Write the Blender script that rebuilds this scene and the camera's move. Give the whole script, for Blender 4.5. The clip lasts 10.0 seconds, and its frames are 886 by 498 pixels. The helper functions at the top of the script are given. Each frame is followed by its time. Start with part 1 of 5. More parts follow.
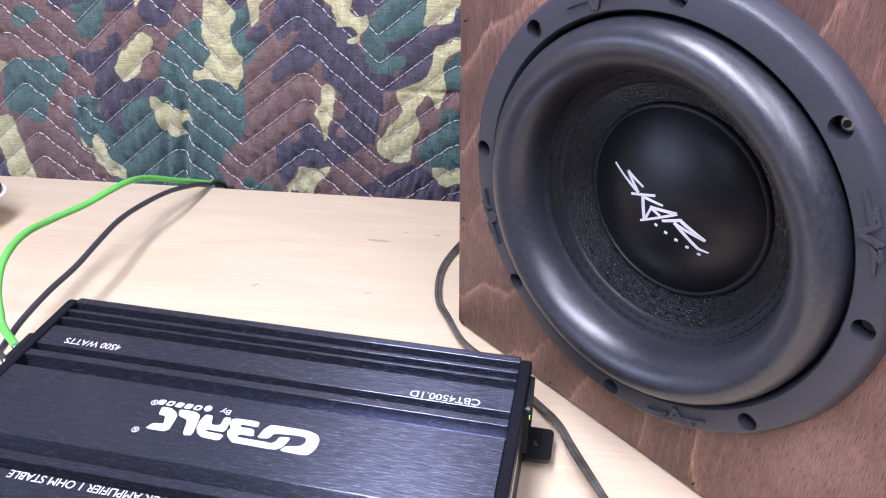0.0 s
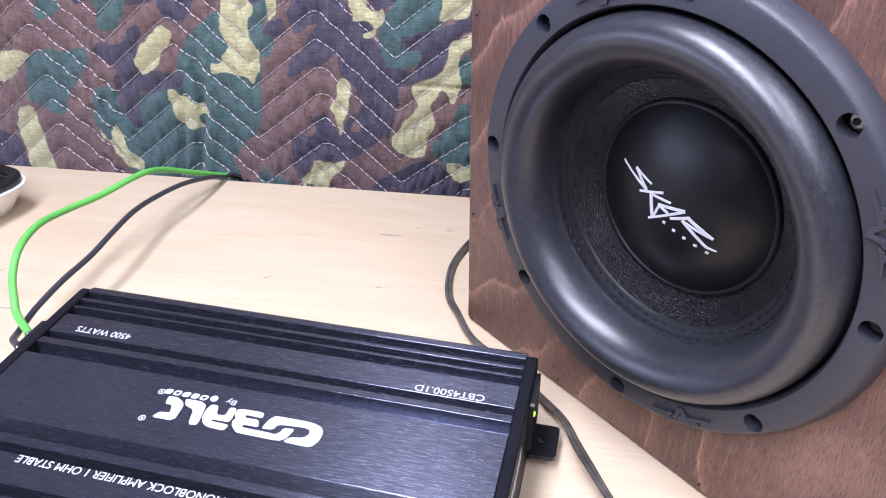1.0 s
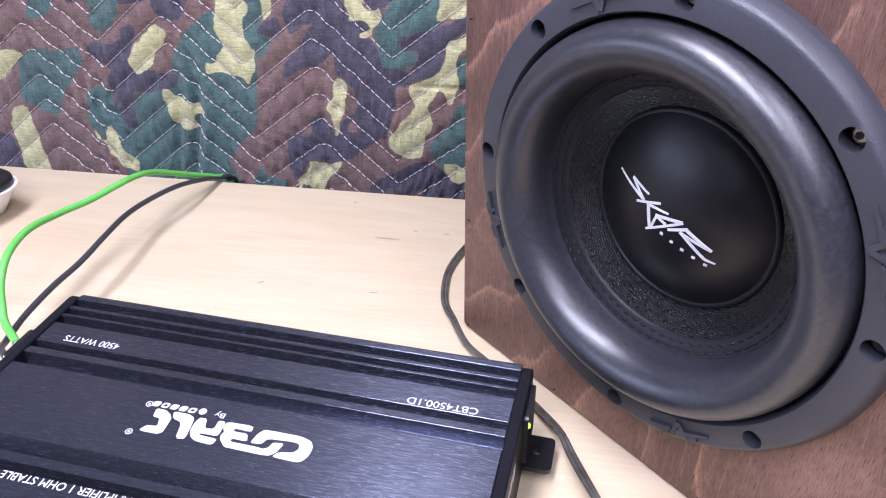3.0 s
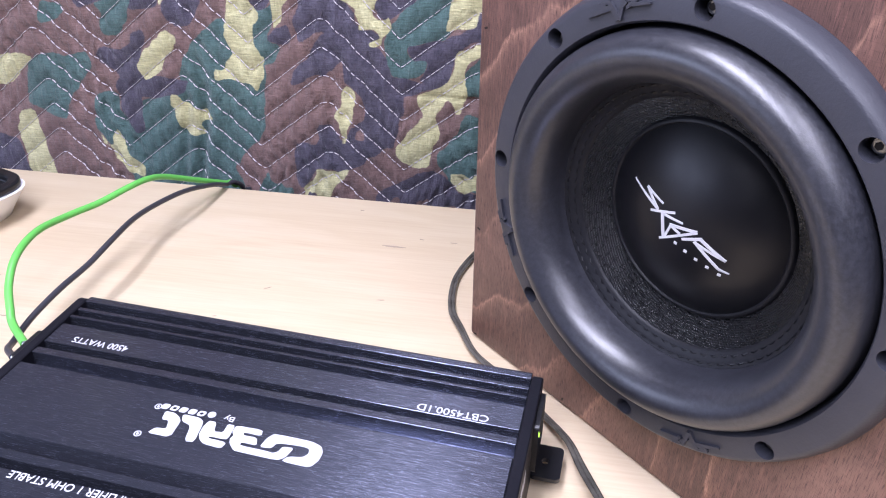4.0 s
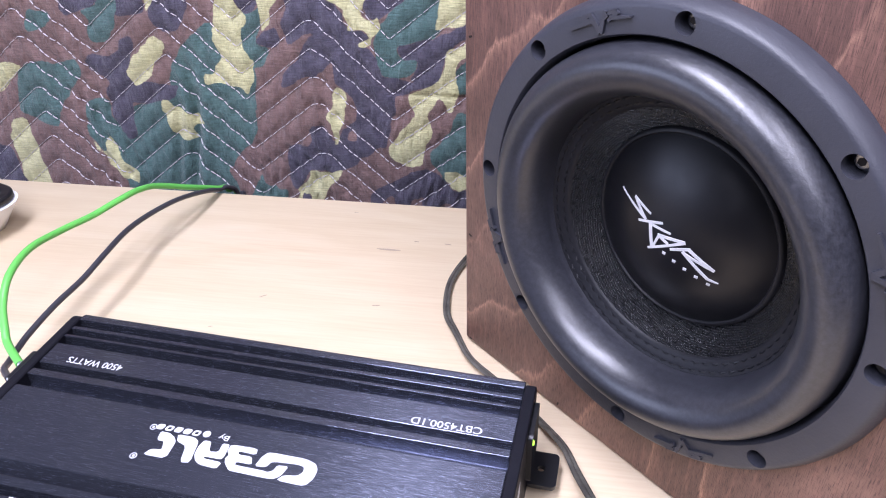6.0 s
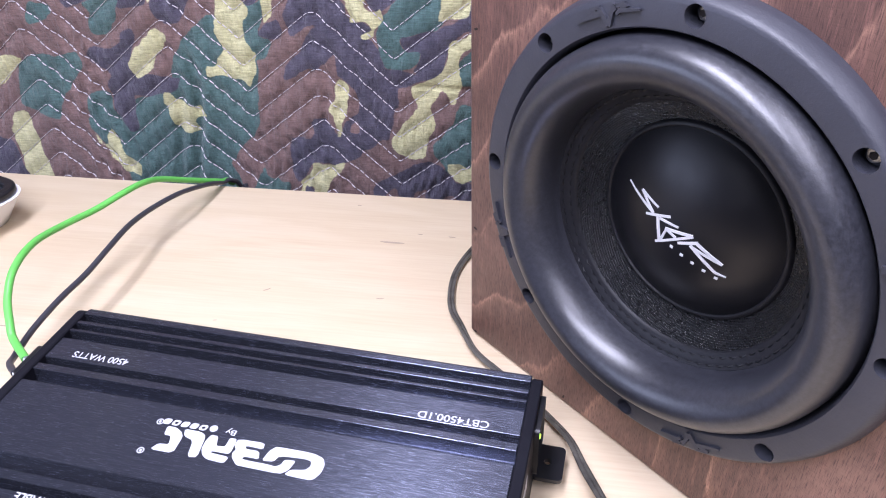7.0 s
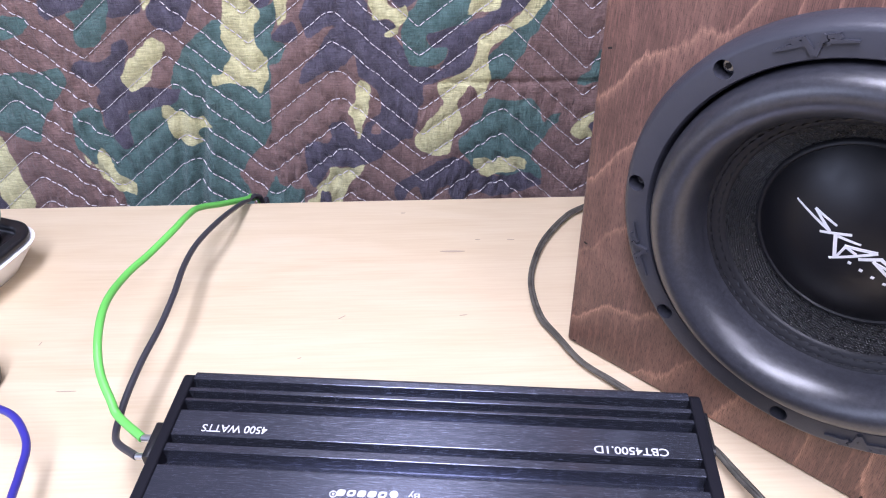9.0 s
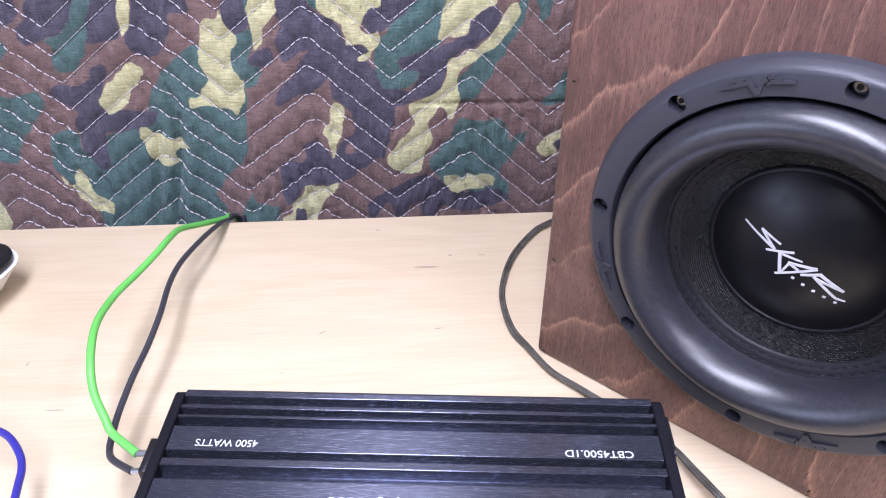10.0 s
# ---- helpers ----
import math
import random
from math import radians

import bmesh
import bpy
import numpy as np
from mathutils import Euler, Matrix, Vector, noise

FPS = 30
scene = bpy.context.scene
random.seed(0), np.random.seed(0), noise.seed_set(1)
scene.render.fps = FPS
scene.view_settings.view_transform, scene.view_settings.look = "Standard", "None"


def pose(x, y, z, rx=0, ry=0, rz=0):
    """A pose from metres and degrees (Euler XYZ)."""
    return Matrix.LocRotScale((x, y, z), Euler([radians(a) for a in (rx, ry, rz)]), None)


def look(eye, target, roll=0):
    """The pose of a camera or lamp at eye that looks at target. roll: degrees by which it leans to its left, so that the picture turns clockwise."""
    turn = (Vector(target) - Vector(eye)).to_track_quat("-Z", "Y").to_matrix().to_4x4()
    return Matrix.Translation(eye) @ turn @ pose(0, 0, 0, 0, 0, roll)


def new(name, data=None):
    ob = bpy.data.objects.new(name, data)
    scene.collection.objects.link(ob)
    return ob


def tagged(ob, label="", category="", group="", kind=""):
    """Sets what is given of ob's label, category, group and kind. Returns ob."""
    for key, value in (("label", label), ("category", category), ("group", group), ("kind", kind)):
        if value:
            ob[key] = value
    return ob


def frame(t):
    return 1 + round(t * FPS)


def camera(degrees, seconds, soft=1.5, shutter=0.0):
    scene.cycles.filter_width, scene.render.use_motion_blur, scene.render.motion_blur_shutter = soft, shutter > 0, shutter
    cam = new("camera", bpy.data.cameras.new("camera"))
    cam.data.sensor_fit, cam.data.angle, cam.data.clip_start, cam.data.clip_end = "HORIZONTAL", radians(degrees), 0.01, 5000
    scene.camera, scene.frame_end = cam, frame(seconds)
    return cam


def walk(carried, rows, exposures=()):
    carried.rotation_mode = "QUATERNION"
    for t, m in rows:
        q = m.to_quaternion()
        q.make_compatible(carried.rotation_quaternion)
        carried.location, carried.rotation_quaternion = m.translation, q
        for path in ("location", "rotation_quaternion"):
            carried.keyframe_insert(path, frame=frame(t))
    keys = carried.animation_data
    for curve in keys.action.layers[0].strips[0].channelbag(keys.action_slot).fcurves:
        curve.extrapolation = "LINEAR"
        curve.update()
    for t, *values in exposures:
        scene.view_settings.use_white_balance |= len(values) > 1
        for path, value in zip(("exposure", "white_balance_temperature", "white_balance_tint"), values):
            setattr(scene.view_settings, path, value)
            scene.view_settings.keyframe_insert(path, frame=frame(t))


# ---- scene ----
cam = camera(60.21, 10.0, 1.1)
PATH = [
    (0, (0.3172, -0.2933, 0.3418), (-0.8817, 0.7621, -0.6871), -0.43),
    (0.5, (0.3243, -0.2895, 0.3394), (-0.8984, 0.7368, -0.6911), -0.50),
    (1, (0.3220, -0.2878, 0.3407), (-0.9068, 0.7256, -0.6952), -0.58),
    (1.5, (0.3214, -0.2832, 0.3397), (-0.9069, 0.7242, -0.7027), -0.65),
    (2, (0.3200, -0.2773, 0.3409), (-0.9069, 0.7188, -0.7138), -1.01),
    (2.5, (0.3175, -0.2740, 0.3442), (-0.9064, 0.7221, -0.7140), -1.08),
    (4, (0.3127, -0.2840, 0.3404), (-0.9227, 0.7357, -0.6815), 0.39),
    (4.5, (0.3096, -0.2790, 0.3466), (-0.9230, 0.7388, -0.6804), 0.01),
    (5, (0.3105, -0.2729, 0.3479), (-0.9167, 0.7419, -0.6885), -0.60),
    (5.5, (0.3110, -0.2718, 0.3514), (-0.9143, 0.7326, -0.6974), -1.19),
    (7, (0.3069, -0.2736, 0.3541), (-0.9062, 0.7152, -0.7232), -1.54),
    (7.5, (0.2974, -0.2705, 0.3573), (-0.8917, 0.7274, -0.7382), -1.95),
    (8, (0.2600, -0.2931, 0.3780), (-0.8683, 0.7430, -0.7460), -2.41),
    (8.5, (0.2264, -0.3267, 0.3875), (-0.8298, 0.7460, -0.7717), -2.16),
    (9, (0.1851, -0.3409, 0.3832), (-0.7986, 0.7797, -0.7944), -1.33),
    (9.5, (0.1698, -0.3528, 0.3937), (-0.7725, 0.7975, -0.7890), -1.29),
    (10, (0.1907, -0.3586, 0.4068), (-0.7319, 0.8243, -0.7591), -0.07),
]
walk(cam, [(t, look(eye, target, roll)) for t, eye, target, roll in PATH], [(0, -0.02, 5700, 27)])

# ---------------------------------------------------------------- light
world = bpy.data.worlds.new("world")
scene.world = world
world.use_nodes = True
world.node_tree.nodes["Background"].inputs[0].default_value = (0.8, 0.88, 1.0, 1)
world.node_tree.nodes["Background"].inputs[1].default_value = 1.0

WALL_TURN = 41.1                      # the back wall and the bench run this way
WALL = pose(0, 0, 0, 0, 0, WALL_TURN)  # local x along the wall, local y away from the viewer
CEILING_Z = 1.30


def area_light(name, place, length, width, watts, colour):
    """A rectangular light that shines along the local -z of its place."""
    data = bpy.data.lights.new(name, "AREA")
    data.shape, data.size, data.size_y = "RECTANGLE", length, width
    data.energy, data.color = watts, colour
    ob = new(name, data)
    ob.matrix_world = WALL @ place
    return ob


# strip lights across the ceiling: along the wall, depth, width, length, watts, colour
FIXTURES = [(-0.22, -0.64, 0.26, 1.3, 34.0, (0.97, 0.98, 1.0)),
            # unseen second strip, added to brighten the front of the box
            (0.50, -0.90, 0.20, 1.2, 13.0, (0.98, 0.98, 0.99))]
for fx, fy, fw, fl, fwatts, fcolour in FIXTURES:
    area_light("fixture_light", pose(fx, fy, CEILING_Z - 0.075), fw, fl, fwatts, fcolour)
# daylight through the window in the west wall
WINDOW = (-1.75, -0.15, 0.28, 1.14)      # depth from, to; height from, to
area_light("window_light", pose(-2.28, (WINDOW[0] + WINDOW[1]) / 2, (WINDOW[2] + WINDOW[3]) / 2, 0, -90, 0), WINDOW[3] - WINDOW[2], WINDOW[1] - WINDOW[0], 17.0, (0.78, 0.88, 1.0))


# ---------------------------------------------------------------- materials
class Nodes:
    """A material with short ways to make and join its nodes."""

    def __init__(self, name, rough=0.5, metal=0.0, colour=(0.5, 0.5, 0.5), spec=0.5):
        self.mat = bpy.data.materials.new(name)
        self.mat.use_nodes = True
        self.tree = self.mat.node_tree
        self.bsdf = self.tree.nodes["Principled BSDF"]
        self.set("Base Color", (*colour, 1))
        self.set("Roughness", rough)
        self.set("Metallic", metal)
        self.set("Specular IOR Level", spec)

    def set(self, socket, value):
        if hasattr(value, "is_output"):
            self.tree.links.new(value, self.bsdf.inputs[socket])
        else:
            self.bsdf.inputs[socket].default_value = value

    def node(self, kind, **inputs):
        n = self.tree.nodes.new(kind)
        for key, value in inputs.items():
            sock = n.inputs[key.replace("_", " ")] if not key.startswith("i") or not key[1:].isdigit() else n.inputs[int(key[1:])]
            if hasattr(value, "is_output"):
                self.tree.links.new(value, sock)
            else:
                sock.default_value = value
        return n

    def coords(self, scale=(1, 1, 1), turn=(0, 0, 0), what="Object"):
        tc = self.node("ShaderNodeTexCoord")
        mp = self.node("ShaderNodeMapping", Vector=tc.outputs[what])
        mp.inputs["Scale"].default_value = scale
        mp.inputs["Rotation"].default_value = [radians(a) for a in turn]
        return mp.outputs[0]

    def noise(self, vector, scale, detail=4.0, rough=0.55, distortion=0.0):
        return self.node("ShaderNodeTexNoise", Vector=vector, Scale=scale, Detail=detail, Roughness=rough, Distortion=distortion).outputs["Fac"]

    def ramp(self, value, stops, smooth=False):
        n = self.node("ShaderNodeValToRGB", Fac=value)
        n.color_ramp.interpolation = "EASE" if smooth else "LINEAR"
        e = n.color_ramp.elements
        while len(e) < len(stops):
            e.new(0.5)
        for el, (p, c) in zip(e, stops):
            el.position = p
            el.color = (*c, 1) if len(c) == 3 else c
        return n.outputs[0]

    def math(self, op, a, b=0.0):
        n = self.tree.nodes.new("ShaderNodeMath")
        n.operation = op
        for i, v in enumerate((a, b)):
            if hasattr(v, "is_output"):
                self.tree.links.new(v, n.inputs[i])
            else:
                n.inputs[i].default_value = v
        return n.outputs[0]

    def mix(self, fac, a, b, blend="MIX"):
        n = self.tree.nodes.new("ShaderNodeMix")
        n.data_type, n.blend_type = "RGBA", blend
        for sock, v in ((n.inputs[0], fac), (n.inputs[6], a), (n.inputs[7], b)):
            if hasattr(v, "is_output"):
                self.tree.links.new(v, sock)
            else:
                sock.default_value = v if not isinstance(v, tuple) else (*v, 1)
        return n.outputs[2]

    def bump(self, height, strength, distance):
        n = self.node("ShaderNodeBump", Height=height, Strength=strength, Distance=distance)
        self.set("Normal", n.outputs[0])


def plain(name, colour, rough, metal=0.0, grain=0.0, scale=300.0, spec=0.5, vary=0.08):
    """Paint, plastic, rubber or metal with faint mottling and fine relief."""
    m = Nodes(name, rough, metal, colour, spec)
    v = m.coords()
    n = m.noise(v, scale * 0.06, 3)
    dark = tuple(c * (1 - vary) for c in colour)
    light = tuple(min(1, c * (1 + vary)) for c in colour)
    m.set("Base Color", m.ramp(n, [(0.3, dark), (0.7, light)]))
    m.set("Roughness", m.ramp(m.noise(v, scale * 0.2, 4), [(0.3, (rough * 0.9,) * 3), (0.7, (min(1, rough * 1.1),) * 3)]))
    if grain:
        m.bump(m.noise(v, scale, 3), grain, 0.001)
    return m.mat


def birch():
    m = Nodes("pale_birch_ply", 0.42, spec=0.4)
    v = m.coords((1.0, 9.0, 1.0), (0, 0, 0))
    fig = m.noise(v, 3.0, 5, 0.6, 1.5)
    fine = m.noise(m.coords((3, 90, 1)), 6.0, 4)
    tone = m.ramp(fig, [(0.25, (0.583, 0.454, 0.290)), (0.55, (0.654, 0.534, 0.365)), (0.8, (0.694, 0.587, 0.427))])
    tone = m.mix(0.25, tone, m.ramp(fine, [(0.35, (0.555, 0.427, 0.264)), (0.6, (0.681, 0.587, 0.418))]))
    m.set("Base Color", tone)
    m.set("Roughness", m.ramp(fine, [(0.2, (0.38,) * 3), (0.8, (0.52,) * 3)]))
    m.bump(fine, 0.12, 0.0006)
    return m.mat


def stained_wood():
    """Rotary-cut ply, stained dark: thin pale contour lines of the figure, fine upright pores, uneven stain."""
    m = Nodes("dark_stained_ply", 0.45, spec=0.5)
    v = m.coords((1, 1, 1))
    place = m.node("ShaderNodeSeparateXYZ", Vector=v)
    lean = m.ramp(m.math("MULTIPLY", place.outputs[0], 5.0), [(0.30, (1,) * 3), (0.85, (0.1,) * 3)], True)
    rise = m.math("MULTIPLY", m.math("MULTIPLY", place.outputs[2], 15.0), lean)
    drift = m.math("MULTIPLY", m.noise(m.coords((1, 1, 0.55)), 8.0, 3, 0.5, 0.3), 2.3)
    feather = m.math("MULTIPLY", m.noise(m.coords((1, 1, 0.16)), 330.0, 3, 0.6), 0.16)
    field = m.math("ADD", m.math("SUBTRACT", m.math("MULTIPLY", place.outputs[0], 12.0), rise), m.math("ADD", drift, feather))
    saw = m.math("FRACT", m.math("MULTIPLY", field, 1.25))
    line = m.ramp(saw, [(0.0, (0.66,) * 3), (0.03, (0.32,) * 3), (0.10, (0.10,) * 3), (0.30, (0, 0, 0)), (0.955, (0, 0, 0)), (1.0, (0.66,) * 3)])
    rays = m.noise(m.coords((130, 130, 1700), (0, 10, 0)), 1.0, 3, 0.6)
    patch = m.ramp(m.noise(v, 16.0, 3), [(0.36, (0.25,) * 3), (0.60, (1,) * 3)])
    pores = m.noise(m.coords((2500, 2500, 150), (0, 4, 0)), 1.0, 4, 0.65)
    fleck = m.noise(m.coords((420, 420, 34), (0, -5, 0)), 1.0, 3, 0.6)
    blotch = m.noise(m.coords((1, 1, 0.6)), 13.0, 5, 0.62)
    tone = m.ramp(blotch, [(0.28, (0.064, 0.032, 0.025)), (0.5, (0.146, 0.075, 0.056)), (0.74, (0.274, 0.152, 0.113))])
    tone = m.mix(m.ramp(fleck, [(0.50, (0.0,) * 3), (0.72, (0.6,) * 3)]), tone, (0.300, 0.146, 0.110))
    tone = m.mix(m.math("MULTIPLY", line, m.math("MULTIPLY", patch, m.ramp(pores, [(0.3, (0.75,) * 3), (0.6, (1.0,) * 3)]))), tone, (0.623, 0.340, 0.231))
    tone = m.mix(m.ramp(pores, [(0.34, (0.80,) * 3), (0.50, (0.0,) * 3)]), tone, (0.028, 0.014, 0.014))
    tone = m.mix(m.ramp(rays, [(0.32, (0.24,) * 3), (0.50, (0.0,) * 3)]), tone, (0.043, 0.021, 0.018))
    m.set("Base Color", tone)
    m.set("Roughness", m.ramp(pores, [(0.3, (0.60,) * 3), (0.6, (0.40,) * 3)]))
    m.bump(m.math("ADD", pores, m.math("ADD", fleck, rays)), 0.22, 0.0006)
    return m.mat


def brushed_black():
    """Anodised metal brushed along the local x axis: its shine spreads across the brushing."""
    m = Nodes("brushed_black_aluminium", 0.34, 0.9, (0.05, 0.05, 0.06), 0.5)
    n = m.noise(m.coords((150, 4600, 4600)), 1.0, 4, 0.7)
    long = m.noise(m.coords((5, 500, 500)), 1.0, 3, 0.6)
    m.set("Base Color", m.ramp(n, [(0.3, (0.058, 0.063, 0.084)), (0.7, (0.205, 0.220, 0.286))]))
    m.set("Roughness", m.ramp(n, [(0.3, (0.20,) * 3), (0.7, (0.29,) * 3)]))
    across = m.node("ShaderNodeCombineXYZ", X=0.0, Y=1.0, Z=0.0)
    turn = m.node("ShaderNodeVectorTransform", Vector=across.outputs[0])
    turn.vector_type, turn.convert_from, turn.convert_to = "VECTOR", "OBJECT", "WORLD"
    m.set("Anisotropic", 0.9)
    m.set("Tangent", turn.outputs[0])
    m.bump(m.math("ADD", n, m.math("MULTIPLY", long, 0.4)), 0.10, 0.0002)
    return m.mat


def rubber(name, colour, rough, dusty=0.0, spec=0.85):
    """Moulded rubber with a fine leathery grain and uneven grey dust."""
    m = Nodes(name, rough, 0, colour, spec)
    v = m.coords()
    dust = m.noise(v, 420, 6, 0.8)
    patch = m.noise(v, 13, 4, 0.6)
    grain = m.noise(v, 1100, 3, 0.6)
    film = m.math("MULTIPLY", m.ramp(dust, [(0.38, (0.35,) * 3), (0.68, (1.0,) * 3)]), m.ramp(patch, [(0.30, (0.55,) * 3), (0.70, (1.0,) * 3)]))
    m.set("Base Color", m.mix(m.math("MULTIPLY", film, dusty), colour, (0.100, 0.104, 0.130)))
    m.set("Roughness", m.ramp(m.math("ADD", m.math("MULTIPLY", film, 0.5), m.math("MULTIPLY", grain, 0.35)), [(0.1, (rough * 0.85,) * 3), (0.7, (min(1.0, rough * 1.5),) * 3)]))
    m.bump(m.math("ADD", grain, m.math("MULTIPLY", dust, 0.6)), 0.14, 0.0005)
    return m.mat


def woven_cone():
    m = Nodes("woven_black_cone", 0.3, 0, (0.02, 0.02, 0.022), 0.9)
    tc = m.node("ShaderNodeUVMap").outputs[0]
    sep = m.node("ShaderNodeSeparateXYZ", Vector=tc)
    jit = m.noise(m.coords(), 500, 3)
    turn = m.math("MULTIPLY", sep.outputs[0], 2 * math.pi * 250)
    deep = m.math("MULTIPLY", sep.outputs[1], 2 * math.pi / 0.00125)
    slip = m.math("MULTIPLY", jit, 1.6)
    rows = m.math("SINE", m.math("ADD", m.math("ADD", deep, m.math("MULTIPLY", turn, 0.16)), slip))
    threads = m.math("SINE", m.math("ADD", turn, m.math("MULTIPLY", deep, 0.5)))
    h = m.math("ADD", m.math("MULTIPLY", rows, 0.36), m.math("ADD", m.math("MULTIPLY", threads, 0.14), 0.5))
    # sparkle and shade of the weave put into the colour: crests lighter, gaps near black
    m.set("Base Color", m.ramp(m.math("MULTIPLY", h, m.math("ADD", m.math("MULTIPLY", jit, 0.4), 0.8)), [(0.30, (0.0015, 0.0015, 0.002)), (0.85, (0.016, 0.0155, 0.017))]))
    m.set("Roughness", m.ramp(jit, [(0.3, (0.20,) * 3), (0.7, (0.40,) * 3)]))
    m.bump(h, 1.0, 0.0009)
    return m.mat


def camo_cloth():
    """Printed cotton: brown ground, with green, navy and tan prints, whose edges are carried on the mesh as distances in metres."""
    m = Nodes("camouflage_cotton", 0.62, 0, (0.1, 0.1, 0.1), 0.28)
    v = m.coords()
    thread_a = m.noise(m.coords((95, 95, 1300)), 1.0, 3)
    thread_b = m.noise(m.coords((1500, 1500, 160)), 1.0, 2)
    fade = m.noise(m.coords((110, 110, 70)), 1.0, 5, 0.7)
    wob = m.math("MULTIPLY", m.math("SUBTRACT", m.noise(v, 160, 3), 0.5), 0.0035)

    def edge(name):
        at = m.tree.nodes.new("ShaderNodeAttribute")
        at.attribute_name = name
        d = m.math("ADD", at.outputs["Fac"], wob)
        return m.ramp(m.math("ADD", m.math("MULTIPLY", d, 500.0), 0.5), [(0.25, (1,) * 3), (0.75, (0,) * 3)])

    tone = m.ramp(fade, [(0.3, (0.149, 0.092, 0.084)), (0.7, (0.254, 0.165, 0.150))])
    tone = m.mix(edge("green_print"), tone, m.ramp(fade, [(0.3, (0.050, 0.103, 0.097)), (0.7, (0.109, 0.195, 0.184))]))
    tone = m.mix(edge("navy_print"), tone, m.ramp(fade, [(0.3, (0.050, 0.045, 0.070)), (0.7, (0.112, 0.103, 0.142))]))
    tone = m.mix(edge("brown_print"), tone, m.ramp(fade, [(0.3, (0.149, 0.092, 0.084)), (0.7, (0.254, 0.165, 0.150))]))
    tone = m.mix(edge("tan_print"), tone, m.ramp(fade, [(0.3, (0.496, 0.475, 0.241)), (0.7, (0.682, 0.660, 0.381))]))
    weave = m.math("ADD", thread_a, m.math("MULTIPLY", thread_b, 0.35))
    tone = m.mix(0.42, tone, m.mix(1.0, tone, m.ramp(weave, [(0.50, (0.45,) * 3), (0.85, (1.5,) * 3)]), "MULTIPLY"))
    m.set("Base Color", tone)
    m.set("Sheen Weight", 0.15)
    creases = m.noise(m.coords((260, 260, 55), (0, 12, 0)), 1.0, 4, 0.6, 0.8)
    m.bump(m.math("ADD", m.math("MULTIPLY", weave, 0.5), m.math("MULTIPLY", creases, 1.3)), 0.9, 0.0030)
    return m.mat


def wall_paint(name, colour):
    return plain(name, colour, 0.7, grain=0.1, scale=60)


BIRCH, STAINED, BRUSHED, CAMO, CONE = birch(), stained_wood(), brushed_black(), camo_cloth(), woven_cone()
SURROUND = rubber("surround_rubber", (0.0060, 0.0060, 0.0082), 0.30, 0.44)
FRAME = plain("black_moulded_frame", (0.0380, 0.0395, 0.0510), 0.44, grain=0.15, scale=900)
CAP_RIM = plain("matt_black_cap_rim", (0.010, 0.010, 0.0125), 0.5, grain=0.05, scale=700, spec=0.4)
CAP = plain("satin_black_cap", (0.005, 0.005, 0.0068), 0.38, grain=0.05, scale=700, vary=0.15, spec=0.4)
BAND = rubber("stitched_band_rubber", (0.005, 0.005, 0.0065), 0.42, 0.10, 0.35)
BLACK = plain("black_plastic", (0.009, 0.009, 0.011), 0.36, grain=0.06, scale=500)
MATT = plain("matt_black_end_plate", (0.012, 0.012, 0.016), 0.42, grain=0.1, scale=700, spec=0.06)
WHITE_INK = plain("white_ink", (0.56, 0.57, 0.61), 0.5)
CAP_INK = plain("bright_white_ink", (0.66, 0.66, 0.68), 0.5)
CHROME = plain("plated_steel", (0.17, 0.17, 0.17), 0.20, 1.0)
TIN = plain("tinned_copper", (0.75, 0.76, 0.78), 0.3, 1.0)
GREEN = plain("green_cable_jacket", (0.125, 0.50, 0.085), 0.42, grain=0.05, scale=500, vary=0.06)
CHARCOAL = plain("charcoal_cable_jacket", (0.035, 0.035, 0.045), 0.42, grain=0.05, scale=500)
SMOKE = plain("smoky_clear_cable_jacket", (0.100, 0.094, 0.082), 0.22, 0.25, vary=0.35, scale=1500)
BLUE = plain("blue_cable_jacket", (0.035, 0.030, 0.27), 0.4, vary=0.06)
SAGE = plain("sage_wire_jacket", (0.20, 0.30, 0.25), 0.4)
WHITE = plain("white_plastic", (0.82, 0.82, 0.84), 0.35)
WHITE_WALL = wall_paint("grey_wall_paint", (0.20, 0.20, 0.21))
CEILING_PAINT = wall_paint("light_grey_ceiling_paint", (0.24, 0.24, 0.24))
CONCRETE = plain("grey_concrete", (0.20, 0.195, 0.19), 0.8, grain=0.3, scale=40, vary=0.2)
BENCH_FRAME = plain("bare_pine", (0.55, 0.40, 0.24), 0.6, grain=0.1, scale=80)
THREAD = plain("white_thread", (0.56, 0.53, 0.56), 0.8)
SCUFF = plain("grey_scuff", (0.40, 0.32, 0.24), 0.7)
# nail holes, and the painted shade of bolt sockets and outlet slots
DARK_HOLE = plain("dark_hole", (0.015, 0.010, 0.008), 0.7)
LED_GLOW = Nodes("green_indicator", 0.3, 0, (0.5, 0.9, 0.1))
LED_GLOW.set("Emission Color", (0.55, 1.0, 0.08, 1))
LED_GLOW.set("Emission Strength", 1.2)
LED_GLOW = LED_GLOW.mat
DIFFUSER = Nodes("glowing_diffuser", 0.5, 0, (0.9, 0.9, 0.9))
DIFFUSER.set("Emission Color", (0.97, 0.98, 1.0, 1))
DIFFUSER.set("Emission Strength", 3.0)
DIFFUSER = DIFFUSER.mat


# ---------------------------------------------------------------- mesh helpers
def part(name, bm, material, parent=None, label="", smooth=None, matrix=None):
    """Links a bmesh as one mesh object under a thing or a part."""
    me = bpy.data.meshes.new(name)
    bmesh.ops.recalc_face_normals(bm, faces=bm.faces)
    bm.to_mesh(me)
    bm.free()
    return link(name, me, material, parent, label, smooth, matrix)


